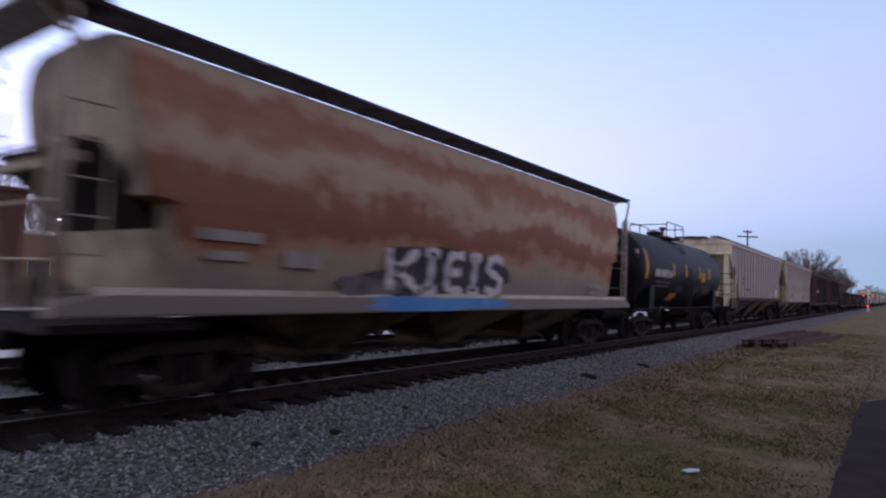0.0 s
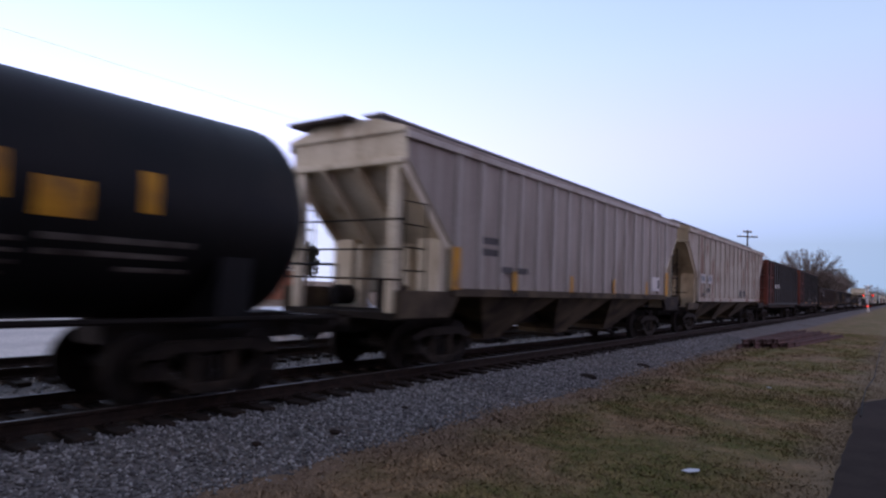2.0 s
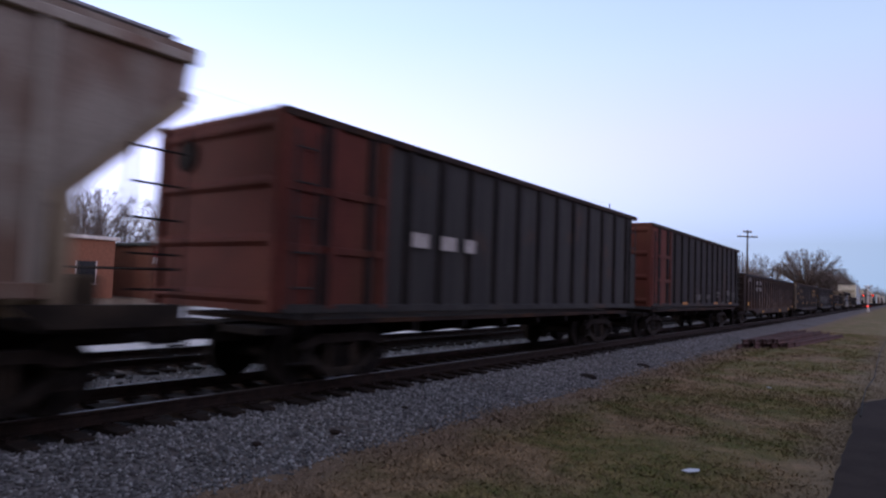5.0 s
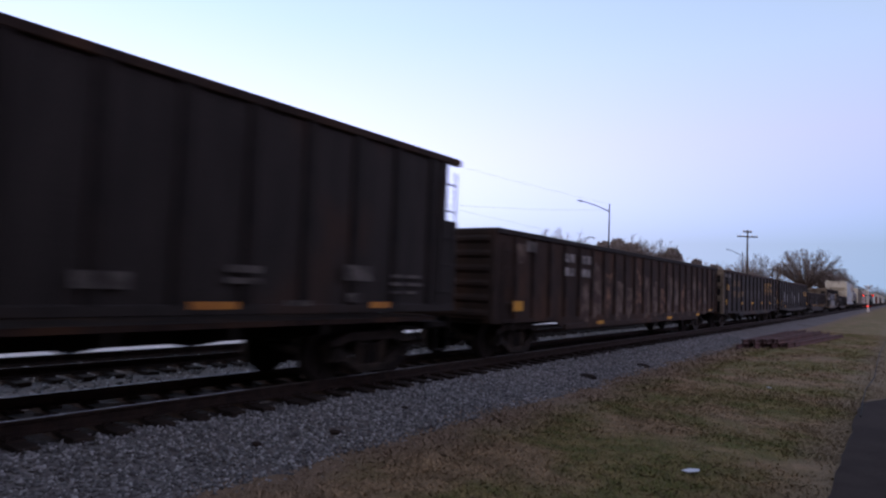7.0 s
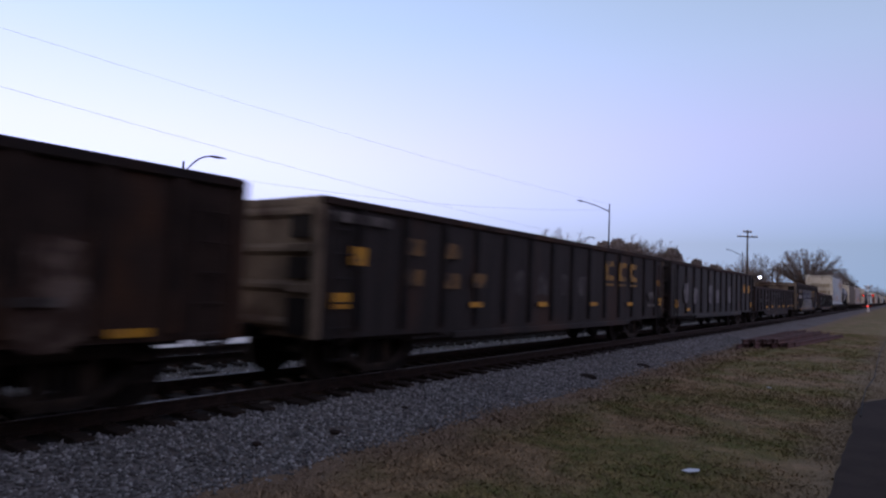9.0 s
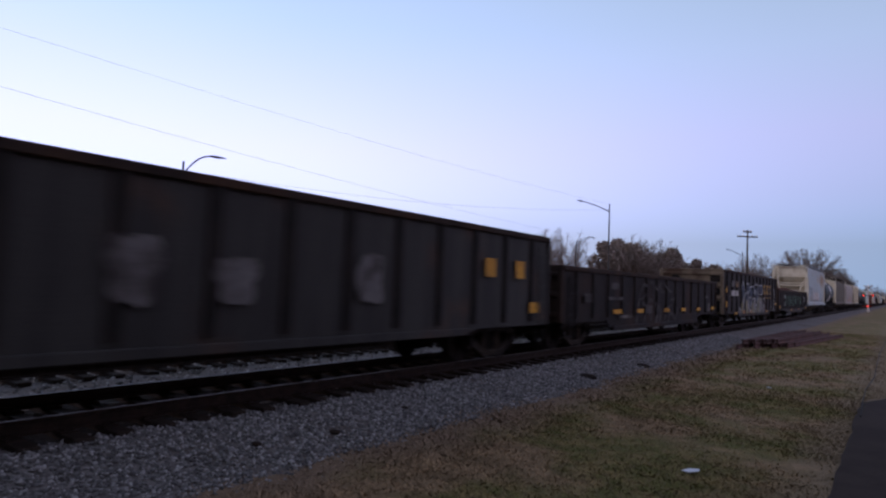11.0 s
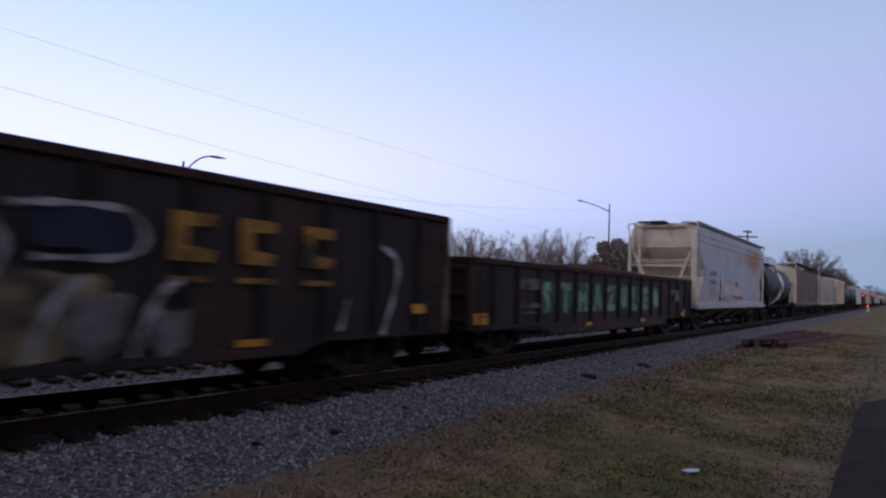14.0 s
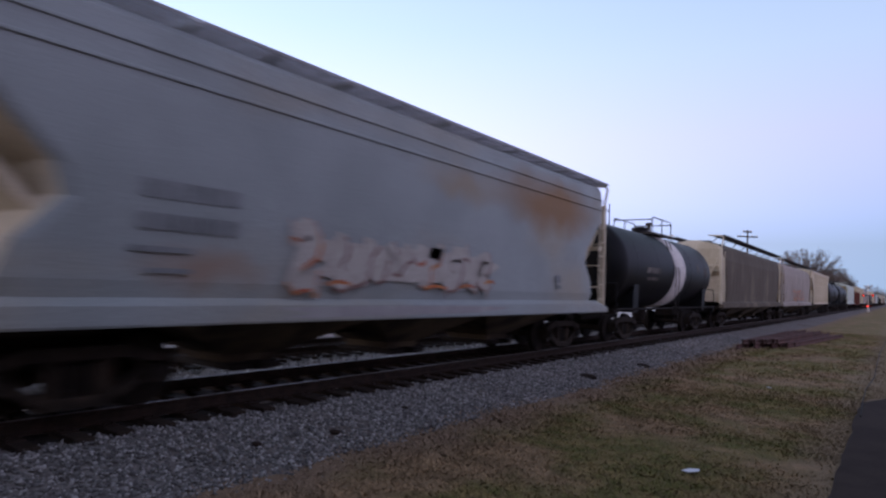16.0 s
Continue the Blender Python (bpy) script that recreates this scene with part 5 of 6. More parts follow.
# low gondola with green letters
L = 16.9
c = couple(gondola("low black gondola wagon with pale green letters sprayed panel by panel", L, 2.30, .55, "car_panel", 15, "car_brown", "car_brown", rib_paint="car_black", belly=.2, end_bars=3), 201.65, L)
for k, ch in enumerate("STHAZ LE "):
    y = -8.45 + .9 + (2.5 + k) * (16.9 - 1.8) / 14
    blob(c, 1.536, y - .38, y + .38, 1.05, 1.95, "spray_dark_green", 200 + k)
    if ch == " ":
        blob(c, 1.539, y - .27, y + .27, 1.18, 1.86, "spray_green", 260 + k)
    else:
        lettering(ch, .98, 1.540, y - .33, 1.14, "spray_green", c, "graffiti_lettering", .055, .88)
bars(c, 1.606, [(-6.45, -5.5, 1.65, 1.92), (-6.45, -5.5, 1.22, 1.33), (-6.45, -5.6, 1.08, 1.14), (5.9, 6.6, 1.4, 1.8), (7.0, 7.4, .95, 1.1)], "stencil_dim")
blob(c, 1.537, 5.75, 6.65, 1.35, 1.85, "spray_pale", 270)
# brown heap of scrap lying in the wagon
heap = bmesh.new()
rows = []
for i in range(27):
    y = -.35 + i * .19
    env = min(1, (i + .3) / 2.2) * min(1, 1.0 - .004 * i, (27 - i) / 4)
    rows.append([heap.verts.new((x, y, 1.09 if j in (0, 12) else 1.15 + env * (1.40 + .07 * noise.noise(Vector((x * 1.8, y * 1.8, 4))) + .04 * noise.noise(Vector((x * 6, y * 6, 4)))) * (1 - .14 * abs(x / 1.45) ** 3)))
                 for j, x in enumerate([-1.45 + 2.9 * q / 12 for q in range(13)])])
for p, q in zip(rows, rows[1:]):
    for j in range(12):
        heap.faces.new((p[j], p[j + 1], q[j + 1], q[j]))
    heap.faces.new((p[12], p[0], q[0], q[12]))
heap.faces.new(rows[0]), heap.faces.new(rows[-1])
bmesh.ops.recalc_face_normals(heap, faces=heap.faces)
couple(tagged(part("scrap_load", heap, "old_rail"), "rust-brown heap of scrap lying in an open wagon", "wagon load"), 201.65, L)
bars(c, 1.606, [(-8.4, -7.85, .88, 1.12), (-2.6, -2.2, .7, .8), (2.0, 2.4, .7, .8), (6.9, 7.3, .8, .95)], "yellow", "reflective_mark")

# pale blue-grey hopper
L = 16.8
c = couple(smooth_hopper("pale blue-grey covered hopper wagon with rust stain and graffiti", L,
           [(1.36, 1.44, .85), (1.6, 1.50, .80), (2.0, 1.52, .95), (2.5, 1.54, 1.40), (2.85, 1.55, 1.28), (3.78, 1.55, .26), (4.08, 1.54, .22), (4.40, 1.525, .22), (4.66, 1.485, .22), (4.76, 1.40, .22), (4.85, 1.05, .22), (4.89, .3, .3)],
           1.06, "pale_blue", "cream", 4.89, "grating", 3, rib_z=((4.08, 1.54), (4.38, 1.525)), broad_post=True), 219.5, L)
# sprayed letter shapes that spell nothing: maroon edges, pale bodies, orange shadows at their feet
r = random.Random(88)
FORMS = ([(.05, .95), (.8, 1.0), (.2, .1), (.95, .05)], [(.1, 1.0), (.15, .05), (.85, .1), (.9, .95)], [(.05, .1), (.35, 1.0), (.6, .35), (.95, .95)],
         [(.0, .9), (1.0, 1.0), (.5, .9), (.45, .05)], [(.9, .95), (.1, .75), (.85, .35), (.1, .02)], [(.1, .0), (.2, 1.0), (.85, .7), (.2, .5), (.95, .0)])
blob(c, 1.5555, -3.85, 2.0, 1.70, 2.36, "spray_tan", 91)
for k, form in enumerate(FORMS):
    y0, w = -4.0 + 1.0 * k, .84 + r.uniform(-.06, .1)
    z0, tall = 1.64 + r.uniform(-.05, .05), .74 + r.uniform(-.06, .12)
    pts = [(y0 + p * w + .22 * (q - .5), z0 + q * tall) for p, q in form]
    stroke(c, 1.559, [(p + .03, q - .03) for p, q in pts], .205, "spray_maroon" if k % 3 else "spray_red")
    stroke(c, 1.564, pts, .172, "spray_tan")
for y, z, w in ((-3.1, 1.62, .5), (-.6, 1.6, .7), (.55, 1.64, .5), (1.5, 1.75, .35)):
    stroke(c, 1.567, [(y, z), (y + w * .5, z + .07), (y + w, z + .02)], .035, "spray_red")
blob(c, 1.619, -4.2, 2.3, 1.12, 1.30, "spray_lilac", 90)
bars(c, 1.556, [(-6.1 + .2 * k, -5.95 + .2 * k, 2.6, 2.82) for k in range(7)] + [(-6.1 + .2 * k, -5.95 + .2 * k, 2.22, 2.42) for k in range(7)], "stencil_soft")
bars(c, 1.556, [(-6.2, -5.4, 1.95, 2.02), (-6.0, -5.4, 1.7, 1.76), (4.9, 5.2, 1.85, 2.05), (5.0, 5.25, 1.7, 1.8)], "stencil_soft")
part("cross_walk", boxed(-1.0, .2, -L / 2 - .25, -L / 2 + .35, 4.88, 4.94, bevel=.01), "dark_grating", c)

# banded tank wagon
L = 13.1
c = couple(tank_wagon("black tank wagon with a broad white band round its middle", L, 1.5, 2.58, "tank_black", band=(-.2, 1.3)), 237.3, L)
for y0, y1, z0, z1 in ((-3.6, -2.0, 2.4, 2.6), (-3.4, -2.2, 2.15, 2.25), (3.2, 3.5, 2.6, 3.0), (4.4, 5.0, 2.5, 2.9)):
    wrap(c, 1.5, 2.58, y0, y1, z0, z1, "stencil_dim")

# far wagons of the same train
L = 19.0
smooth = [(1.36, 1.46, 1.25), (2.0, 1.52, 1.05), (2.8, 1.55, .85), (3.5, 1.55, .60), (4.05, 1.45, .42), (4.3, 1.3, .42), (4.5, .5, .45)]
c = couple(smooth_hopper("dusty tan-grey covered hopper wagon with cream end", L, smooth, 1.06, "tan", "cream", 4.72, "dark_grating", 3, spin=False), 251.7, L)
L = 18.0
c = couple(smooth_hopper("white-grey smooth-sided covered hopper wagon", L, smooth, 1.06, "white_grey", "white_grey", 4.68, "dark_grating", 3, spin=False), 272.0, L)
scrawl(c, 1.562, -4, 3, 1.5, 2.4, "spray_red", 90, 6, .06)
smooth_far = c
L = 18.0
ribbed_far = couple(ribbed_hopper("dirty white covered hopper wagon with upright side posts", L, 4.45, 1.2, "cream", "cream", 14, spin=False), 291.4, L)
L = 15.5
tank_far = couple(tank_wagon("plain black tank wagon", L, 1.5, 2.58, "tank_black", spin=False), 310.8, L)
teal_far = smooth_hopper("pale teal-white covered hopper wagon", 18.0, smooth, 1.06, "teal", "teal", 4.68, "dark_grating", 3, spin=False)
brown_far = gondola("far brown gondola wagon", 17.0, 3.0, .66, "car_brown", 14, "car_black", spin=False)
red_far = gondola("far oxide red gondola wagon", 17.0, 3.4, .9, "car_red", 14, "car_red", spin=False)
u = 327.6
used = set()
for kind, L in ((tank_far, 15.5), (teal_far, 18), (red_far, 17), (ribbed_far, 18), (smooth_far, 18), (brown_far, 17), (tank_far, 15.5), (ribbed_far, 18), (smooth_far, 18), (teal_far, 18),
                (tank_far, 15.5), (tank_far, 15.5), (brown_far, 17), (ribbed_far, 18), (smooth_far, 18), (red_far, 17), (ribbed_far, 18), (tank_far, 15.5), (teal_far, 18)):
    if kind in (teal_far, brown_far, red_far) and kind not in used:
        used.add(kind)
        couple(kind, u, L)
    else:
        couple(copy_thing(kind, pose(0, u + L / 2, 0)), u, L)
    u += L + 1.3


# ---- ground, stones and track ----
GZ = -0.42


def grid(xs, ys, height, name, material, label, category, kind="structure"):
    me = bpy.data.meshes.new(name)
    vs = [(x, y, height(x, y)) for y in ys for x in xs]
    n = len(xs)
    fs = [(j * n + i, j * n + i + 1, (j + 1) * n + i + 1, (j + 1) * n + i) for j in range(len(ys) - 1) for i in range(n - 1)]
    me.from_pydata(vs, [], fs)
    me.materials.append(M[material])
    return tagged(new(name, me), label, category, kind=kind)


def lump(x, y, s=1.0, a=.03):
    return a * noise.noise(Vector((x * s, y * s, 0)))


xs = [-2000, -600, -200, -80, -40, -20, -10, -7, 0, 3] + [3.5 + .25 * i for i in range(26)] + [10.5, 12, 16, 24, 60, 200, 600, 2000]
ys = [-600, -100, -30, -10] + [-5 + .4 * i for i in range(120)] + [44, 48, 55, 65, 80, 110, 160, 240, 400, 800, 2500]
grid(xs, ys, lambda x, y: GZ + (lump(x, y, .9, .008) + lump(x, y, 3, .008) if 3 < x < 11 and y < 60 else 0), "ground", "ground", "dry winter grass with green patches and bare soil", "ground")


def bed(x):
    p = [(-7.4, GZ - .06), (-6.4, -.36), (-5.8, -.26), (-2.8, -.26), (-2.1, -.30), (-1.5, -.25), (1.42, -.25), (1.9, -.28), (3.15, GZ + .01), (3.9, GZ - .06)]
    for (a, za), (b, zb) in zip(p, p[1:]):
        if a <= x <= b:
            return za + (zb - za) * (x - a) / (b - a)
    return GZ - .06


xs = [-7.4 + .2 * i for i in range(57)]
ys = [-12 + .25 * i for i in range(200)] + [40 + 2 * i for i in range(40)] + [130, 170, 240, 400, 800]
grid(xs, ys, lambda x, y: bed(x) + (lump(x, y, 2.0, .03) + lump(x, y, 7.0, .02) if -7 < x < 3.6 else 0), "ballast_bed", "ballast", "bed of grey crushed stone under the tracks", "ballast")


# oil stains, their colour darkened further for the shade under the wagons
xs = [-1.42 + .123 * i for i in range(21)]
grid(xs, ys, lambda x, y: bed(x) + .006 + lump(x, y, 2.0, .03) + lump(x, y, 7.0, .02), "oily_ballast", "oily", "oil-stained ballast between the ties, darkened for shade under the train", "ballast")


def scatter(name, spots, size, material, label, category, flat=.75):
    """Many small angular stones in one mesh. spots: array of x, y, z."""
    bm = bmesh.new()
    bmesh.ops.create_icosphere(bm, subdivisions=1, radius=1)
    base = np.array([v.co[:] for v in bm.verts])
    tri = np.array([[v.index for v in f.verts] for f in bm.faces])
    bm.free()
    rng = np.random.default_rng(5)
    n = len(spots)
    jit = base[None] * rng.uniform(.65, 1.2, (n, len(base), 1)) * rng.uniform(.6, 1.15, (n, 1, 3))
    a, b = rng.uniform(0, 6.28, n), rng.uniform(-.9, .9, n)
    ca, sa, cb, sb = np.cos(a), np.sin(a), np.cos(b), np.sin(b)
    x, y, z = jit[..., 0], jit[..., 1], jit[..., 2] * flat
    y, z = y * cb[:, None] - z * sb[:, None], y * sb[:, None] + z * cb[:, None]
    x, y = x * ca[:, None] - y * sa[:, None], x * sa[:, None] + y * ca[:, None]
    s = rng.uniform(.55, 1.25, n)[:, None] * (size if np.isscalar(size) else size[:, None])
    v = np.stack([x * s, y * s, z * s], -1) + spots[:, None, :]
    f = (tri[None] + (np.arange(n) * len(base))[:, None, None]).reshape(-1, 3)
    me = bpy.data.meshes.new(name)
    v = v.reshape(-1, 3)
    me.vertices.add(len(v))
    me.vertices.foreach_set("co", v.astype(np.float32).ravel())
    me.loops.add(f.size)
    me.loops.foreach_set("vertex_index", f.astype(np.int32).ravel())
    me.polygons.add(len(f))
    me.polygons.foreach_set("loop_start", np.arange(0, f.size, 3, dtype=np.int32))
    me.update(calc_edges=True)
    me.materials.append(M[material])
    return tagged(new(name, me), label, category, kind="stuff")


rng = np.random.default_rng(11)


def field(n, x0, x1, y0, y1, power=1.0):
    x, y = rng.uniform(x0, x1, n), y0 + (y1 - y0) * rng.uniform(0, 1, n) ** power
    return np.stack([x, y, np.array([bed(q) for q in x]) + rng.uniform(-.01, .02, n)], -1)


near = np.concatenate([field(2600, .98, 1.32, .5, 24), field(15500, 1.25, 3.3, .5, 13), field(10500, 1.25, 3.4, 13, 34, 1.3), field(1100, 3.2, 4.0, 1, 26)])
near[:, 2] += np.array([lump(a, b, 2.0, .03) + lump(a, b, 7.0, .02) for a, b, _ in near])
scatter("ballast_stones", near, .030, "stone", "loose grey crushed stones beside the track", "ballast")
inner = np.concatenate([field(5000, -6.8, -1.45, 2, 22), field(2500, -6.8, -1.45, 22, 60)])
scatter("ballast_stones", inner, .05, "stone", "loose grey crushed stones between the two tracks", "ballast")


def track(x0, y0, y1, label, head, near_ties):
    t = empty("railway_track", label, "railway track", kind="structure")
    for s in (-1, 1):
        x = x0 + s * .7525
        prof = [(-.07, -.172), (.07, -.172), (.07, -.155), (.012, -.13), (.012, -.045), (.036, -.035), (.036, -.004), (-.036, -.004), (-.036, -.035), (-.012, -.045), (-.012, -.13), (-.07, -.155)]
        part("rail", plate([(x + a, z) for a, z in prof], "y", y0, y1), "rail", t, "rust-brown steel rail")
        part("rail_head", boxed(x - .034, x + .034, y0, y1, -.004, .002), head, t, "polished running surface")
    tie = boxed(-1.3, 1.3, -.115, .115, -.37, -.185, bevel=.012)
    me = mesh_of(tie, "tie", "tie")
    pl = boxed(-.19, .19, -.10, .10, -.187, -.168)
    for k in (-1, 1):
        for d in (-1, 1):
            box(pl, k * .12 - .015, k * .12 + .015, d * .06 - .015, d * .06 + .015, -.17, -.145)
    pm = mesh_of(pl, "rail", "tie_plate")
    r = random.Random(3)
    n = 0
    y = -4.0
    while y < near_ties:
        ob = share("tie", me, t, pose(x0 + r.uniform(-.05, .05), y + r.uniform(-.04, .04), r.uniform(-.015, .006), 0, 0, r.uniform(-1.6, 1.6)))
        if y < 30:
            for s in (-1, 1):
                share("tie_plate", pm, ob, pose(s * .7525, 0, 0))
        y += .535
        n += 1
    far = bmesh.new()
    while y < 260:
        box(far, x0 - 1.3, x0 + 1.3, y - .115, y + .115, -.37, -.19)
        y += .535
    part("far_ties", far, "tie", t)["kind"] = "stuff"
    return t


track(0.0, -20, 760, "main railway track with polished rails on dark timber ties", "rail_head", 95)
track(-4.27, -20, 760, "second railway track with duller rails behind the train", "rail", 60)


# ---- grass ----
def blades(n, x0, x1, y0, y1, power, seed, hi):
    g = np.random.default_rng(seed)
    x, y = g.uniform(x0, x1, n), y0 + (y1 - y0) * g.uniform(0, 1, n) ** power
    keep = np.array([(noise.noise(Vector((a * .7, b * .7, 3))) + .68 > g.uniform(0, .8)) and (a > 3.25 + .5 * noise.noise(Vector((b * .6, 1, 0))) or g.uniform() < .45) for a, b in zip(x, y)])
    keep &= ~((x > 8.15) & (y < 16.5) & (x < 13))
    x, y = x[keep], y[keep]
    n = len(x)
    ht = g.uniform(.4, 1, n) * hi * (.75 + .5 * np.array([noise.noise(Vector((a * .5, b * .5, 9))) for a, b in zip(x, y)]))
    a, ln = g.uniform(0, 6.28, n), g.uniform(.8, 2.4, n)
    w = g.uniform(.005, .012, n) * (1 + y / 14)
    z = np.full(n, GZ) + np.array([lump(p, q, .9, .008) + lump(p, q, 3, .008) for p, q in zip(x, y)]) - .005
    c, s = np.cos(a), np.sin(a)
    v = np.stack([np.stack([x - w * s, y + w * c, z], -1), np.stack([x + w * s, y - w * c, z], -1), np.stack([x + ht * ln * c, y + ht * ln * s, z + ht], -1)], 1).reshape(-1, 3)
    return v


v = np.concatenate([blades(110000, 3.0, 9.0, 3.5, 15, 1.0, 1, .05), blades(70000, 3.0, 11, 14, 48, 1.5, 2, .065), blades(26000, 2.95, 4.5, 3, 32, 1.1, 4, .10), blades(9000, 7.3, 8.3, 4, 17, 1, 6, .07)])
me = bpy.data.meshes.new("grass")
me.vertices.add(len(v))
me.vertices.foreach_set("co", v.astype(np.float32).ravel())
me.loops.add(len(v))
me.loops.foreach_set("vertex_index", np.arange(len(v), dtype=np.int32))
me.polygons.add(len(v) // 3)
me.polygons.foreach_set("loop_start", np.arange(0, len(v), 3, dtype=np.int32))
me.update(calc_edges=True)
me.materials.append(M["blade"])
tagged(new("grass", me), "short dry winter grass with green patches", "grass", kind="stuff")

# asphalt strip under the camera, with a ragged edge that ends in the grass
edge = [(8.1 + .10 * noise.noise(Vector((y * .8, 0, 5))) + .05 * noise.noise(Vector((y * 3, 0, 5))), y) for y in [-8 + .5 * i for i in range(48)]]
edge += [(8.35, 16.2), (8.6, 16.9), (9.2, 17.3), (10.5, 17.0), (12.5, 17.4), (12.6, -8)]
tagged(part("asphalt_path", plate(edge, "z", GZ - .1, GZ + .045), "asphalt"), "dark worn asphalt path with ragged dirt edge", "path", kind="structure")

# cables lying in the grass beyond the path
for k, dx in enumerate((0, .55)):
    pts = [(8.12 + dx + .05 * math.sin(y), y, GZ + .05) for y in (13.6, 16, 18, 20.8, 25, 30, 37, 45)]
    tagged(part("ground_cable", pipe(pts, .012, 5), "wire"), "black cable lying in the grass", "cable")

# white paper litter
lit = plate([(-.16, -.03), (-.05, -.09), (.15, -.02), (.17, .05), (.0, .06)], "z", 0, .012)
lit.transform(Matrix.Translation((6.75, 7.83, GZ + .05)) @ Matrix.Scale(.65, 4) @ Matrix.Rotation(radians(28), 4, "Z") @ Matrix.Rotation(radians(14), 4, "X"))
tagged(part("litter_paper", lit, "paper"), "crumpled white paper litter on the grass", "litter")
for x, y in ((6.3, 16.2), (8.6, 7.9)):
    b = plate([(-.04, -.02), (.05, -.03), (.06, .03), (-.03, .03)], "z", 0, .01)
    b.transform(Matrix.Translation((x, y, GZ + .05 if x < 8 else GZ + .05)))
    tagged(part("litter_scrap", b, "paper"), "small white scrap of litter", "litter", "litter scraps")

# dark clods and scraps on the stones
for x, y, s in ((2.62, 6.15, .10), (2.75, 14.3, .22), (2.9, 17.8, .20), (2.3, 8.0, .07), (2.45, 5.0, .08)):
    bm = bmesh.new()
    bmesh.ops.create_icosphere(bm, subdivisions=2, radius=s)
    for q in bm.verts:
        q.co *= 1 + .35 * noise.noise(q.co * 9 / s * .1)
        q.co.z *= .3
        q.co.y *= .7
    bm.transform(Matrix.Translation((x, y, bed(x) + .03)))
    tagged(part("dark_clod", bm, "rail"), "dark scrap of rusted iron on the stones", "scrap", "scraps on the stones")

# stack of old rails between track and grass
def old_rail(x0, y0, x1, y1, z):
    ln = math.hypot(x1 - x0, y1 - y0)
    bm = plate([(-.07, 0), (.07, 0), (.07, .02), (.015, .05), (.015, .13), (.04, .14), (.04, .17), (-.04, .17), (-.04, .14), (-.015, .13), (-.015, .05), (-.07, .02)], "y", 0, ln)
    bm.transform(Matrix.Translation((x0, y0, GZ + z)) @ Matrix.Rotation(-math.atan2(x1 - x0, y1 - y0), 4, "Z"))
    tagged(part("old_rail", bm, "old_rail"), "rusty old rail in a stack on the ground", "rail", "stack of old rails")


for k in range(11):
    old_rail(3.55 + .15 * k, 27.0 + .35 * k + .6 * (k % 3), 3.7 + .24 * k, 40.0 + 1.1 * (k % 4), .03)
for k in range(7):
    old_rail(3.65 + .16 * k, 27.6 + .3 * k + .5 * (k % 2), 3.9 + .25 * k, 38.5 + 1.2 * (k % 3), .20)


# ---- street behind the tracks ----
tagged(part("street", boxed(-30, -7.6, -40, 140, GZ - .1, GZ + .04), "concrete"), "pale concrete street and parking lot", "street", kind="structure")


def pickup(x, y, yaw, paint, label):
    v = empty("parked_pickup", label, "vehicle")
    body = [(-2.6, .45), (-2.65, .95), (-2.5, 1.02), (-.9, 1.05), (-.75, 1.62), (-.35, 1.72), (.75, 1.70), (1.35, 1.12), (2.45, 1.0), (2.65, .85), (2.65, .45)]
    p = part("body", plate(body, "y", -.92, .92), paint, v)
    for s in (-1, 1):
        part("side_window", plate([(-.62, 1.1), (-.55, 1.55), (-.3, 1.63), (.68, 1.61), (1.1, 1.12)], "y", *sorted((s * .92, s * .93))), "window", v)
        for a in (-1.78, 1.78):
            w = part("wheel", lathe_y([(s * .72, .30), (s * .72, .37), (s * .93, .37), (s * .95, .28)] if s > 0 else [(s * .95, .28), (s * .93, .37), (s * .72, .37), (s * .72, .30)], 20, .37, a), "rubber", v)
            part("rim", lathe_y(sorted([(s * .94, .22), (s * .965, .20)]), 14, .37, a), "steel", w)
    part("bumper", boxed(2.6, 2.72, -.9, .9, .45, .65, bevel=.03), "steel", v)
    part("headlight", boxed(2.55, 2.66, -.85, -.55, .78, .92), "white_light", v)
    part("headlight", boxed(2.55, 2.66, .55, .85, .78, .92), "white_light", v)
    v.matrix_world = pose(x, y, GZ + .04, 0, 0, yaw)
    return v


pickup(-8.98, 17.3, 90, "car_white", "white pickup truck parked on the street")
pickup(-13.5, 31.0, 90, "car_white", "white pickup truck parked on the street")


def shed(name, label, x0, x1, y0, y1, z, wall, roof, fascia=None, openings=()):
    b = empty(name, label, "building")
    part("wall", boxed(x0, x1, y0, y1, GZ, z), wall, b)
    part("roof", boxed(x0 - .3, x1 + .3, y0 - .3, y1 + .3, z, z + .3, bevel=.05), roof, b)
    if fascia:
        part("fascia", boxed(x1, x1 + .5, y0 - .2, y1 + .2, z - 1.0, z - .45), fascia, b)
        part("fascia_band", boxed(x1, x1 + .45, y0 - .2, y1 + .2, z - 1.55, z - 1.0), "wall_white", b)
    for ya, yb, za, zb in openings:
        w = part("window", boxed(x1 - .05, x1 + .03, ya, yb, za, zb), "window", b)
        part("frame", boxed(x1 + .0, x1 + .06, ya - .08, ya, za, zb), "wall_white", w)
        part("frame", boxed(x1 + .0, x1 + .06, yb, yb + .08, za, zb), "wall_white", w)
        part("sill", boxed(x1 + .0, x1 + .1, ya - .1, yb + .1, za - .1, za), "wall_white", w)
    return b


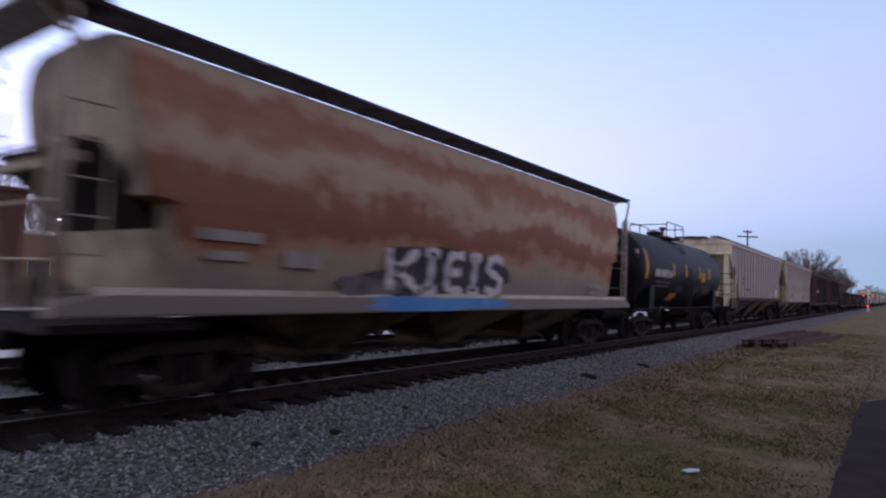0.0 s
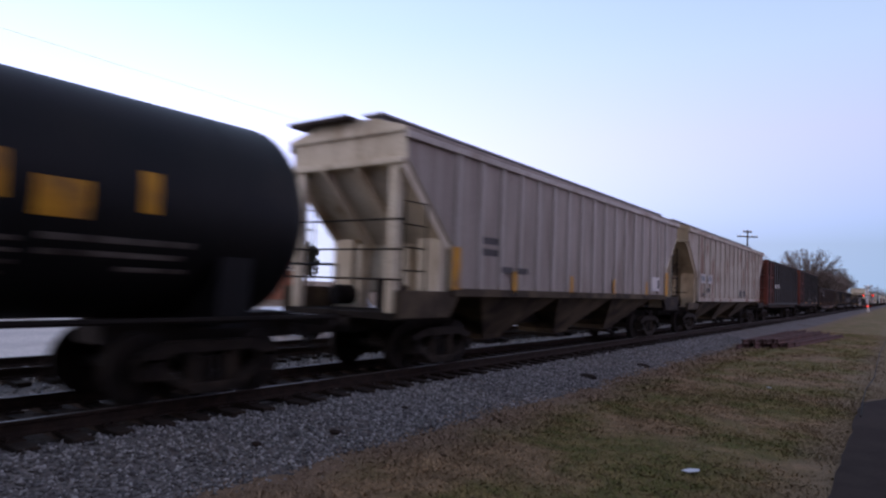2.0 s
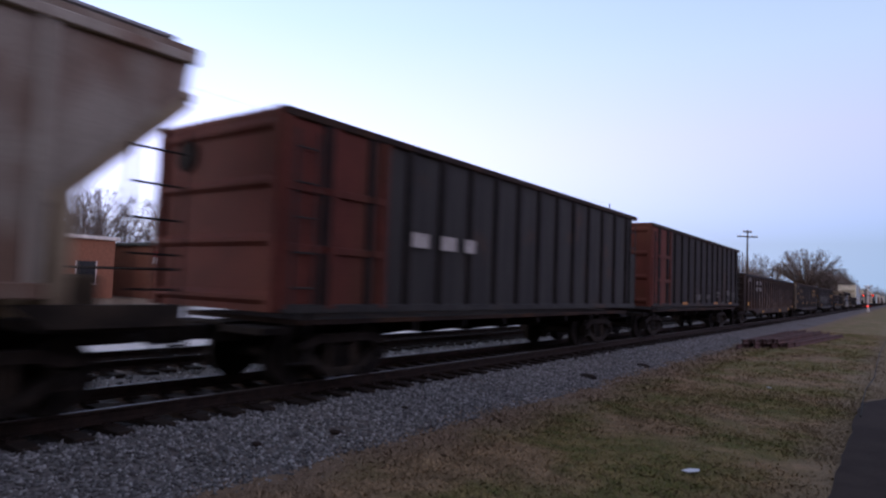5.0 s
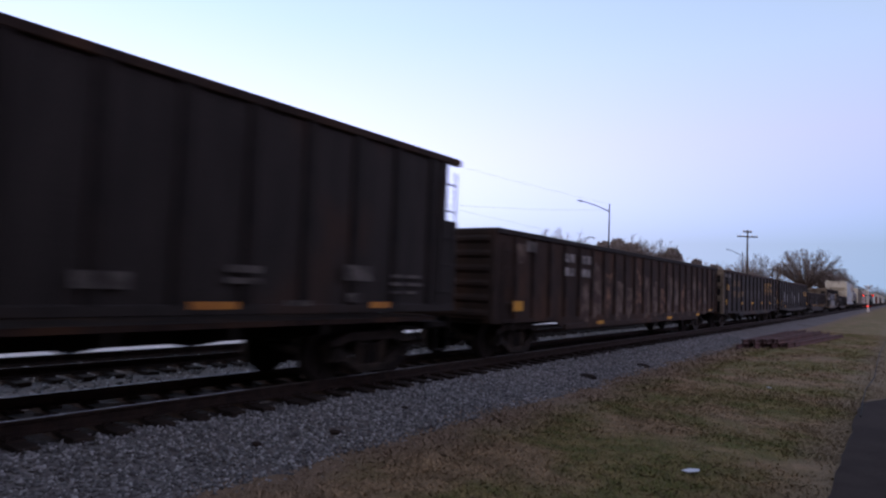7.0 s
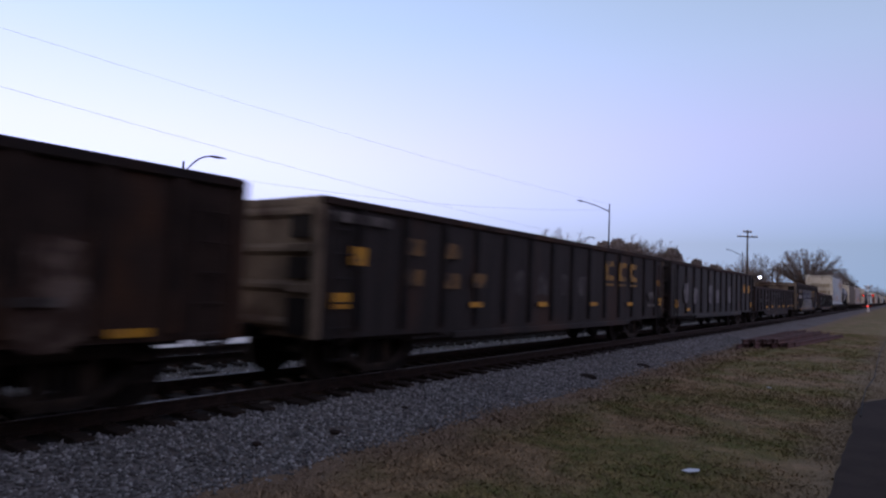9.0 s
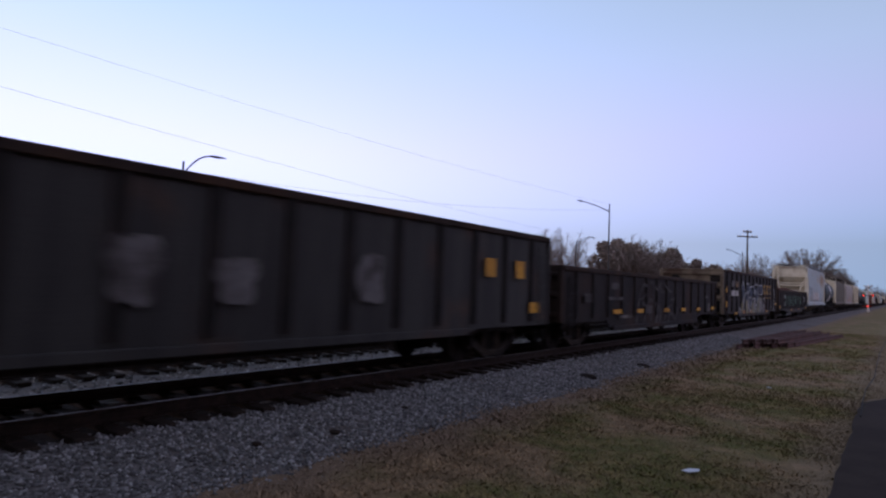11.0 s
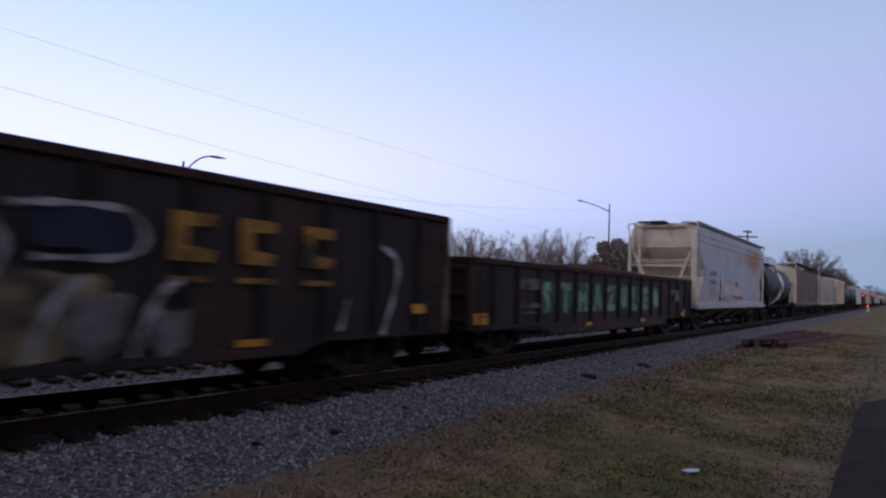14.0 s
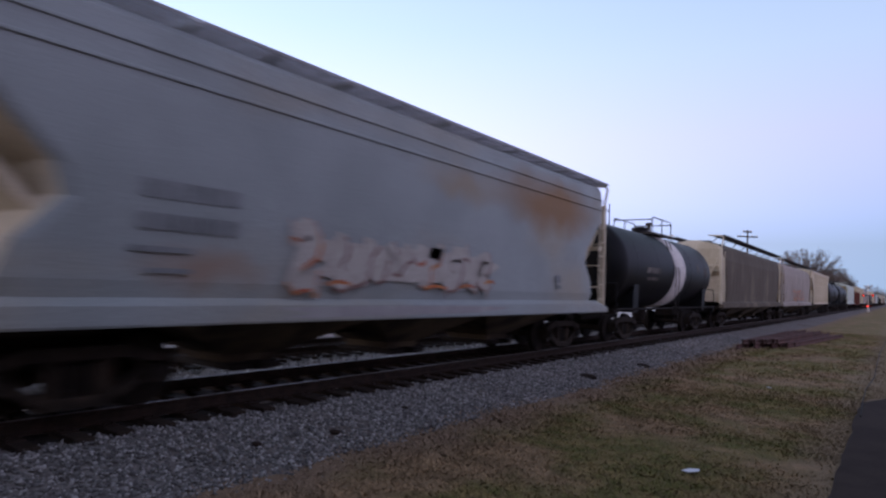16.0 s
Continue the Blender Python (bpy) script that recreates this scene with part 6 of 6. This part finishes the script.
shed("brick_building", "dark brick building with flat parapet roof", -55, -40, -12, 18.2, 6.95, "brick", "brick", None, [(3, 5, 1, 3), (8, 10, 1, 3), (13, 15, 1, 3)])
shed("brick_building", "low orange brick building with pale eave", -60, -45, 18.9, 27.0, 4.4, "brick_orange", "wall_white", None, [(20.5, 22, .8, 2.6), (24, 25.5, .8, 2.6)])
shed("store", "low store with grey-green roof and red and white fascia", -56, -44, 30.0, 46.0, 4.2, "brick_orange", "roof_green", "fascia_red", [(32, 36, .4, 2.4), (38, 43, .4, 2.4)])


# unseen block behind the camera, added to shade the nearer wagons and ground
shed("brick_building", "plain unseen block behind the camera that shades the train", 17, 30, -70, 13, 8.5, "brick", "brick")


# ---- lamps, poles and wires ----
def street_lamp(x, y, z, arm, lit=False, label="dark metal street lamp with a curved arm"):
    """arm: vector of the arm from the post to the lamp head."""
    s = empty("street_lamp", label, "street lamp", "street lamps")
    part("post", lathe_z([(GZ, .14), (GZ + .3, .14), (GZ + .35, .10), (z, .06), (z + .05, .02)], 0, 0, 8), "lamp_post", s)
    a = Vector(arm)
    pts = [Vector((0, 0, z - .75)) + Vector((a.x * f, a.y * f, (a.z + .75) * (1 - (1 - f) ** 2.2))) for f in [i / 9 for i in range(10)]]
    part("arm", pipe([tuple(p) for p in pts], .045), "lamp_post", s)
    e = pts[-1]
    d = Vector((a.x, a.y, 0)).normalized()
    hd = bmesh.new()
    tube(hd, e - d * .2, e + d * .15, .08, 8, .14)
    tube(hd, e + d * .15, e + d * .75, .14, 8, .05)
    hd.transform(Matrix.Translation(e) @ Matrix.Diagonal((1, 1, .6, 1)) @ Matrix.Translation(-e))
    part("lamp_head", hd, "lamp_post", s)
    s.matrix_world = pose(x, y, 0)
    return s


street_lamp(-24, 19.95, 8.1, (.4, 1.6, .55))
street_lamp(-14, 58.5, 10.1, (-.6, -5.2, -.35))
street_lamp(-24, 73.4, 7.8, (.6, 3.6, .75))
street_lamp(-14, 122.0, 9.5, (-.6, -9.0, -.1))

flood = empty("floodlight_mast", "floodlight mast with a lit white lamp", "street lamp")
part("post", lathe_z([(GZ, .15), (6.2, .08)], 0, 0, 8), "lamp_post", flood)
part("lamp", lathe_z([(5.85, .08), (5.9, .26), (6.15, .26), (6.2, .08)], 0, 0, 10), "white_light", flood)
flood.matrix_world = pose(-16, 151.8, 0)

lamp = empty("wall_lamp_post", "small lamp post with a lit lamp", "street lamp")
part("post", lathe_z([(GZ, .08), (5.5, .05)], 0, 0, 8), "lamp_post", lamp)
part("lamp", lathe_z([(5.5, .05), (5.55, .18), (5.75, .18), (5.8, .05)], 0, 0, 10), "white_light", lamp)
lamp.matrix_world = pose(-44, 22.2, 0)


def utility_pole(x, y, z, label, arms):
    p = empty("utility_pole", label, "utility pole")
    part("post", lathe_z([(GZ, .20), (z, .12)], 0, 0, 8), "pole", p)
    for za, half in arms:
        part("crossarm", boxed(-half, half, -.08, .08, za - .1, za + .1), "pole", p)
        for k in (-1, -.5, .5, 1):
            part("insulator", lathe_z([(za + .1, .05), (za + .2, .08), (za + .3, .06)], k * half * .92, 0, 6), "wall_white", p)
    p.matrix_world = pose(x, y, 0, 0, 0, 40)
    return p


utility_pole(-12, 115.3, 12.8, "tall timber utility pole with two crossarms", [(11.7, 1.75), (12.5, .75)])
utility_pole(-17, 175, 9, "distant timber utility pole", [(8.6, 1.2)])
utility_pole(-20, 205, 11, "distant timber utility pole", [(10.6, 1.2)])


def wire(p, q, sag, radius=.008, label="thin black overhead cable against the sky"):
    p, q = Vector(p), Vector(q)
    pts = [tuple(p.lerp(q, f) - Vector((0, 0, 4 * sag * f * (1 - f)))) for f in [i / 14 for i in range(15)]]
    tagged(part("overhead_cable", pipe(pts, radius, 4), "wire"), label, "cable", "overhead cables")


utility_pole(-24, -20, 13.9, "timber utility pole beside the street", [(13.4, 1.0)])
wire((-24, -20, 11.9), (-24, 73.4, 8.5), 1.03)
wire((-24, -20, 13.55), (-14, 58.5, 10.1), 1.05, .005)
wire((-24, 19.95, 7.6), (-14, 58.5, 9.6), .75)


# ---- level crossing far down the line ----
sig = empty("crossing_signal", "level crossing signal with lit red lamps and crossbuck", "railway signal")
part("post", lathe_z([(GZ, .25), (GZ + .5, .25), (GZ + .55, .10), (4.9, .08)], 0, 0, 8), "wall_white", sig)
for s in (-1, 1):
    part("crossbuck_board", plate([(-.75, s * -.45 - .11), (-.75, s * -.45 + .11), (.75, s * .45 + .11), (.75, s * .45 - .11)], "y", -.16 - s * .02, -.13 - s * .02), "white_grey", sig).location = (0, 0, 4.3)
    part("lamp_hood", lathe_y([(-.22, .26), (-.05, .24), (0, .1)], 14, 2.8, s * .8), "wire", sig)
    part("red_lamp", lathe_y([(-.24, .11), (-.21, .12)], 14, 2.8, s * .8), "red_light", sig)
part("lamp_bar", boxed(-.85, .85, -.06, .06, 2.72, 2.84), "lamp_post", sig)
part("gate_arm", boxed(-.9, .6, -.2, -.1, .6, .75), "fascia_red", sig)
part("red_lamp", boxed(-.3, .1, -.23, -.2, .62, .74), "red_light", sig)
sig.matrix_world = pose(3.55, 150, 0)


# ---- trees ----
def fan_tree(seed, H, W, label, limbs=70, least=.04, group="bare trees"):
    """Leafless tree with a rounded crown: limbs that bow out to a dome, each with many fine twigs."""
    r = random.Random(seed)
    t = empty("bare_tree", label, "tree", group)
    wood, fine = bmesh.new(), bmesh.new()
    fork = Vector((0, 0, H * .2))
    tube(wood, (0, 0, GZ), fork, H * .026, 7, H * .018)
    for k in range(limbs):
        a, up = r.uniform(0, math.tau), r.uniform(-.35, 1)
        reach = r.uniform(.8, 1.0) * (1 + .09 * math.sin(3 * a + seed) + .06 * math.sin(5 * a))
        flat = math.sqrt(max(0, 1 - up * up))
        end = Vector((W * flat * math.cos(a) * reach, W * flat * math.sin(a) * reach, H * .62 + H * .36 * up * reach))
        mid = fork.lerp(end, .5) + Vector((0, 0, H * .10)) + Vector((r.gauss(0, 1), r.gauss(0, 1), r.gauss(0, 1))) * W * .06
        pts = [fork.lerp(mid, f).lerp(mid.lerp(end, f), f) for f in (0, .2, .4, .6, .8, 1)]
        for i, (p, q) in enumerate(zip(pts, pts[1:])):
            tube(wood if i < 2 else fine, p, q, max(least, H * .0075 * (1 - i * .19)), 4, max(least * .7, H * .0075 * (.81 - i * .19)))
        for _ in range(34):
            f = r.uniform(.4, 1)
            p = fork.lerp(mid, f).lerp(mid.lerp(end, f), f)
            d = ((end - fork).normalized() * .35 + Vector((r.gauss(0, .7), r.gauss(0, .7), r.gauss(.1, .6)))).normalized()
            q = p + d * H * r.uniform(.02, .06)
            tube(fine, p, q, least, 3, least * .6)
            for _ in range(2):
                e = (d * .6 + Vector((r.gauss(0, .7), r.gauss(0, .7), r.gauss(0, .6)))).normalized()
                tube(fine, p.lerp(q, r.uniform(.4, 1)), q + e * H * r.uniform(.01, .03), least * .6, 3, least * .35)
    part("trunk", wood, "bark", t)
    part("crown", fine, "twig", t)
    return t


def leafy_tree(seed, H, W, material, label, leaves=150):
    """Tree with a dense, uneven crown of small leaf clumps."""
    r = random.Random(seed)
    t = empty("dense_tree", label, "tree", "dense trees")
    wood, cr = bmesh.new(), bmesh.new()
    tube(wood, (0, 0, GZ), (0, 0, H * .6), H * .03, 6, H * .012)
    lobes = [(r.uniform(-W, W) * .55, r.uniform(-W, W) * .55, H * r.uniform(.42, .82), W * r.uniform(.3, .5)) for _ in range(12)]
    for x, y, z, q in lobes:
        tube(wood, (0, 0, H * .35), (x, y, z), H * .01, 4, .02)
        for _ in range(leaves):
            v = Vector((r.gauss(0, 1), r.gauss(0, 1), r.gauss(0, .8))).normalized() * q * r.uniform(.6, 1.05)
            c = Vector((x, y, z)) + v
            s = H * r.uniform(.014, .034)
            a, b = Vector((r.gauss(0, 1), r.gauss(0, 1), r.gauss(0, 1))).normalized() * s, Vector((r.gauss(0, 1), r.gauss(0, 1), r.gauss(0, 1))).normalized() * s
            vs = [cr.verts.new(c + k) for k in (a + b * .3, b, -a + b * .2, -b * .8)]
            cr.faces.new(vs)
    part("trunk", wood, "bark", t)
    part("crown", cr, material, t)
    return t


def plant(tree, x, y, k=1.0, turn=0.0, first=False):
    m = pose(x, y, GZ * (1 - k), 0, 0, turn) @ Matrix.Scale(k, 4)
    if first:
        tree.matrix_world = m
        return tree
    c = copy_thing(tree, pose(x, y, GZ * (1 - k), 0, 0, turn))
    c.scale = (k, k, k)
    return c


ta = plant(fan_tree(11, 12.5, 5.5, "bare grey-brown tree with fine twigs", 44, .017), -50, 23.5, .86, 0, True)
tb = plant(fan_tree(12, 12, 5.8, "bare grey-brown tree with fine twigs", 44, .017), -52, 27.5, .88, 0, True)
tc = plant(fan_tree(13, 11.5, 6.1, "bare grey-brown tree with fine twigs", 44, .017), -58, 40, 1.0, 0, True)
big = plant(fan_tree(7, 24, 13.5, "large spreading bare tree with a rounded crown", 150, .05), -19, 262, .87, 0, True)
for k, (x, y, s) in enumerate(((-50, 19.5, .84), (-54, 21.3, .92), (-56, 31, .95), (-60, 44.5, .9), (-62, 36.5, .8),
                               (-62, 106, 1.25), (-63, 113, 1.15), (-62, 121, 1.2), (-61, 130, 1.25), (-62, 138, 1.35), (-60, 146, 1.45), (-60, 154, 1.3), (-59, 98, .95),
                               (-52, 172, 1.5), (-52, 182, 1.55), (-52, 193, 1.5), (-51, 205, 1.35), (-50, 216, 1.2), (-48, 230, 1.15), (-44, 245, 1.2), (-42, 262, 1.35), (-40, 280, 1.6), (-40, 300, 1.7), (-36, 320, 1.6),
                               (-4, 420, .9), (2, 470, .8), (-12, 380, .9), (-16, 352, 1.1), (-2, 520, .9), (10, 560, .8), (20, 600, .8))):
    plant((ta, tb, tc)[k % 3], x, y, s * 1.0, 67 * k)
for x, y, k, a in ((-13, 285, .62, 170), (-15, 330, .66, 250), (-52, 180, .52, 30), (-51, 192, .55, 150), (-54, 186, .5, 260)):
    plant(big, x, y, k, a)
pine = plant(leafy_tree(5, 9.5, 2.6, "evergreen", "dark evergreen tree with a dense crown"), -62, 91, 1.0, 0, True)
for k, (x, y, s) in enumerate(((-62, 95.5, .95), (-63, 87, .85), (-62, 63.6, .84), (-62, 61.2, .8))):
    plant(pine, x, y, s, 40 * k)
brush = plant(leafy_tree(9, 17, 6, "dry_leaf", "dense tree with dry brown leaves", 260), -24, 340, .4, 0, True)
for k, (x, y, s) in enumerate(((-54, 178, 1.12), (-56, 190, 1.08), (-57, 167, 1.0), (-52, 203, 1.05), (-49, 219, .9), (-46, 236, .84), (-37, 272, .78), (-44, 254, .84), (-12, 272, .8), (-14, 370, .45), (4, 440, .5), (14, 520, .5), (-34, 290, .4))):
    plant(brush, x, y, s, 50 * k)


# ---- what moves ----
def motions():
    times = [i * .5 for i in range(-2, 35)]
    for car, mid in TRAIN:
        walk(car, [(t, pose(0, mid - V * t, 0)) for t in times])
    turns = [(k / FPS, Matrix.Rotation(V / FPS / .457 * k, 4, "X")) for k in range(16 * FPS + 2)]
    for y in (-.889, .889):
        at = Matrix.Translation((0, y, .457))
        group = [w for w in SPINNERS if w.location.y * y > 0]
        walk(group[0], [(t, at @ m) for t, m in turns])
        for w in group[1:]:
            w.rotation_mode = "QUATERNION"
            w.animation_data_create().action = group[0].animation_data.action
            w.animation_data.action_slot = group[0].animation_data.action_slot


motions()
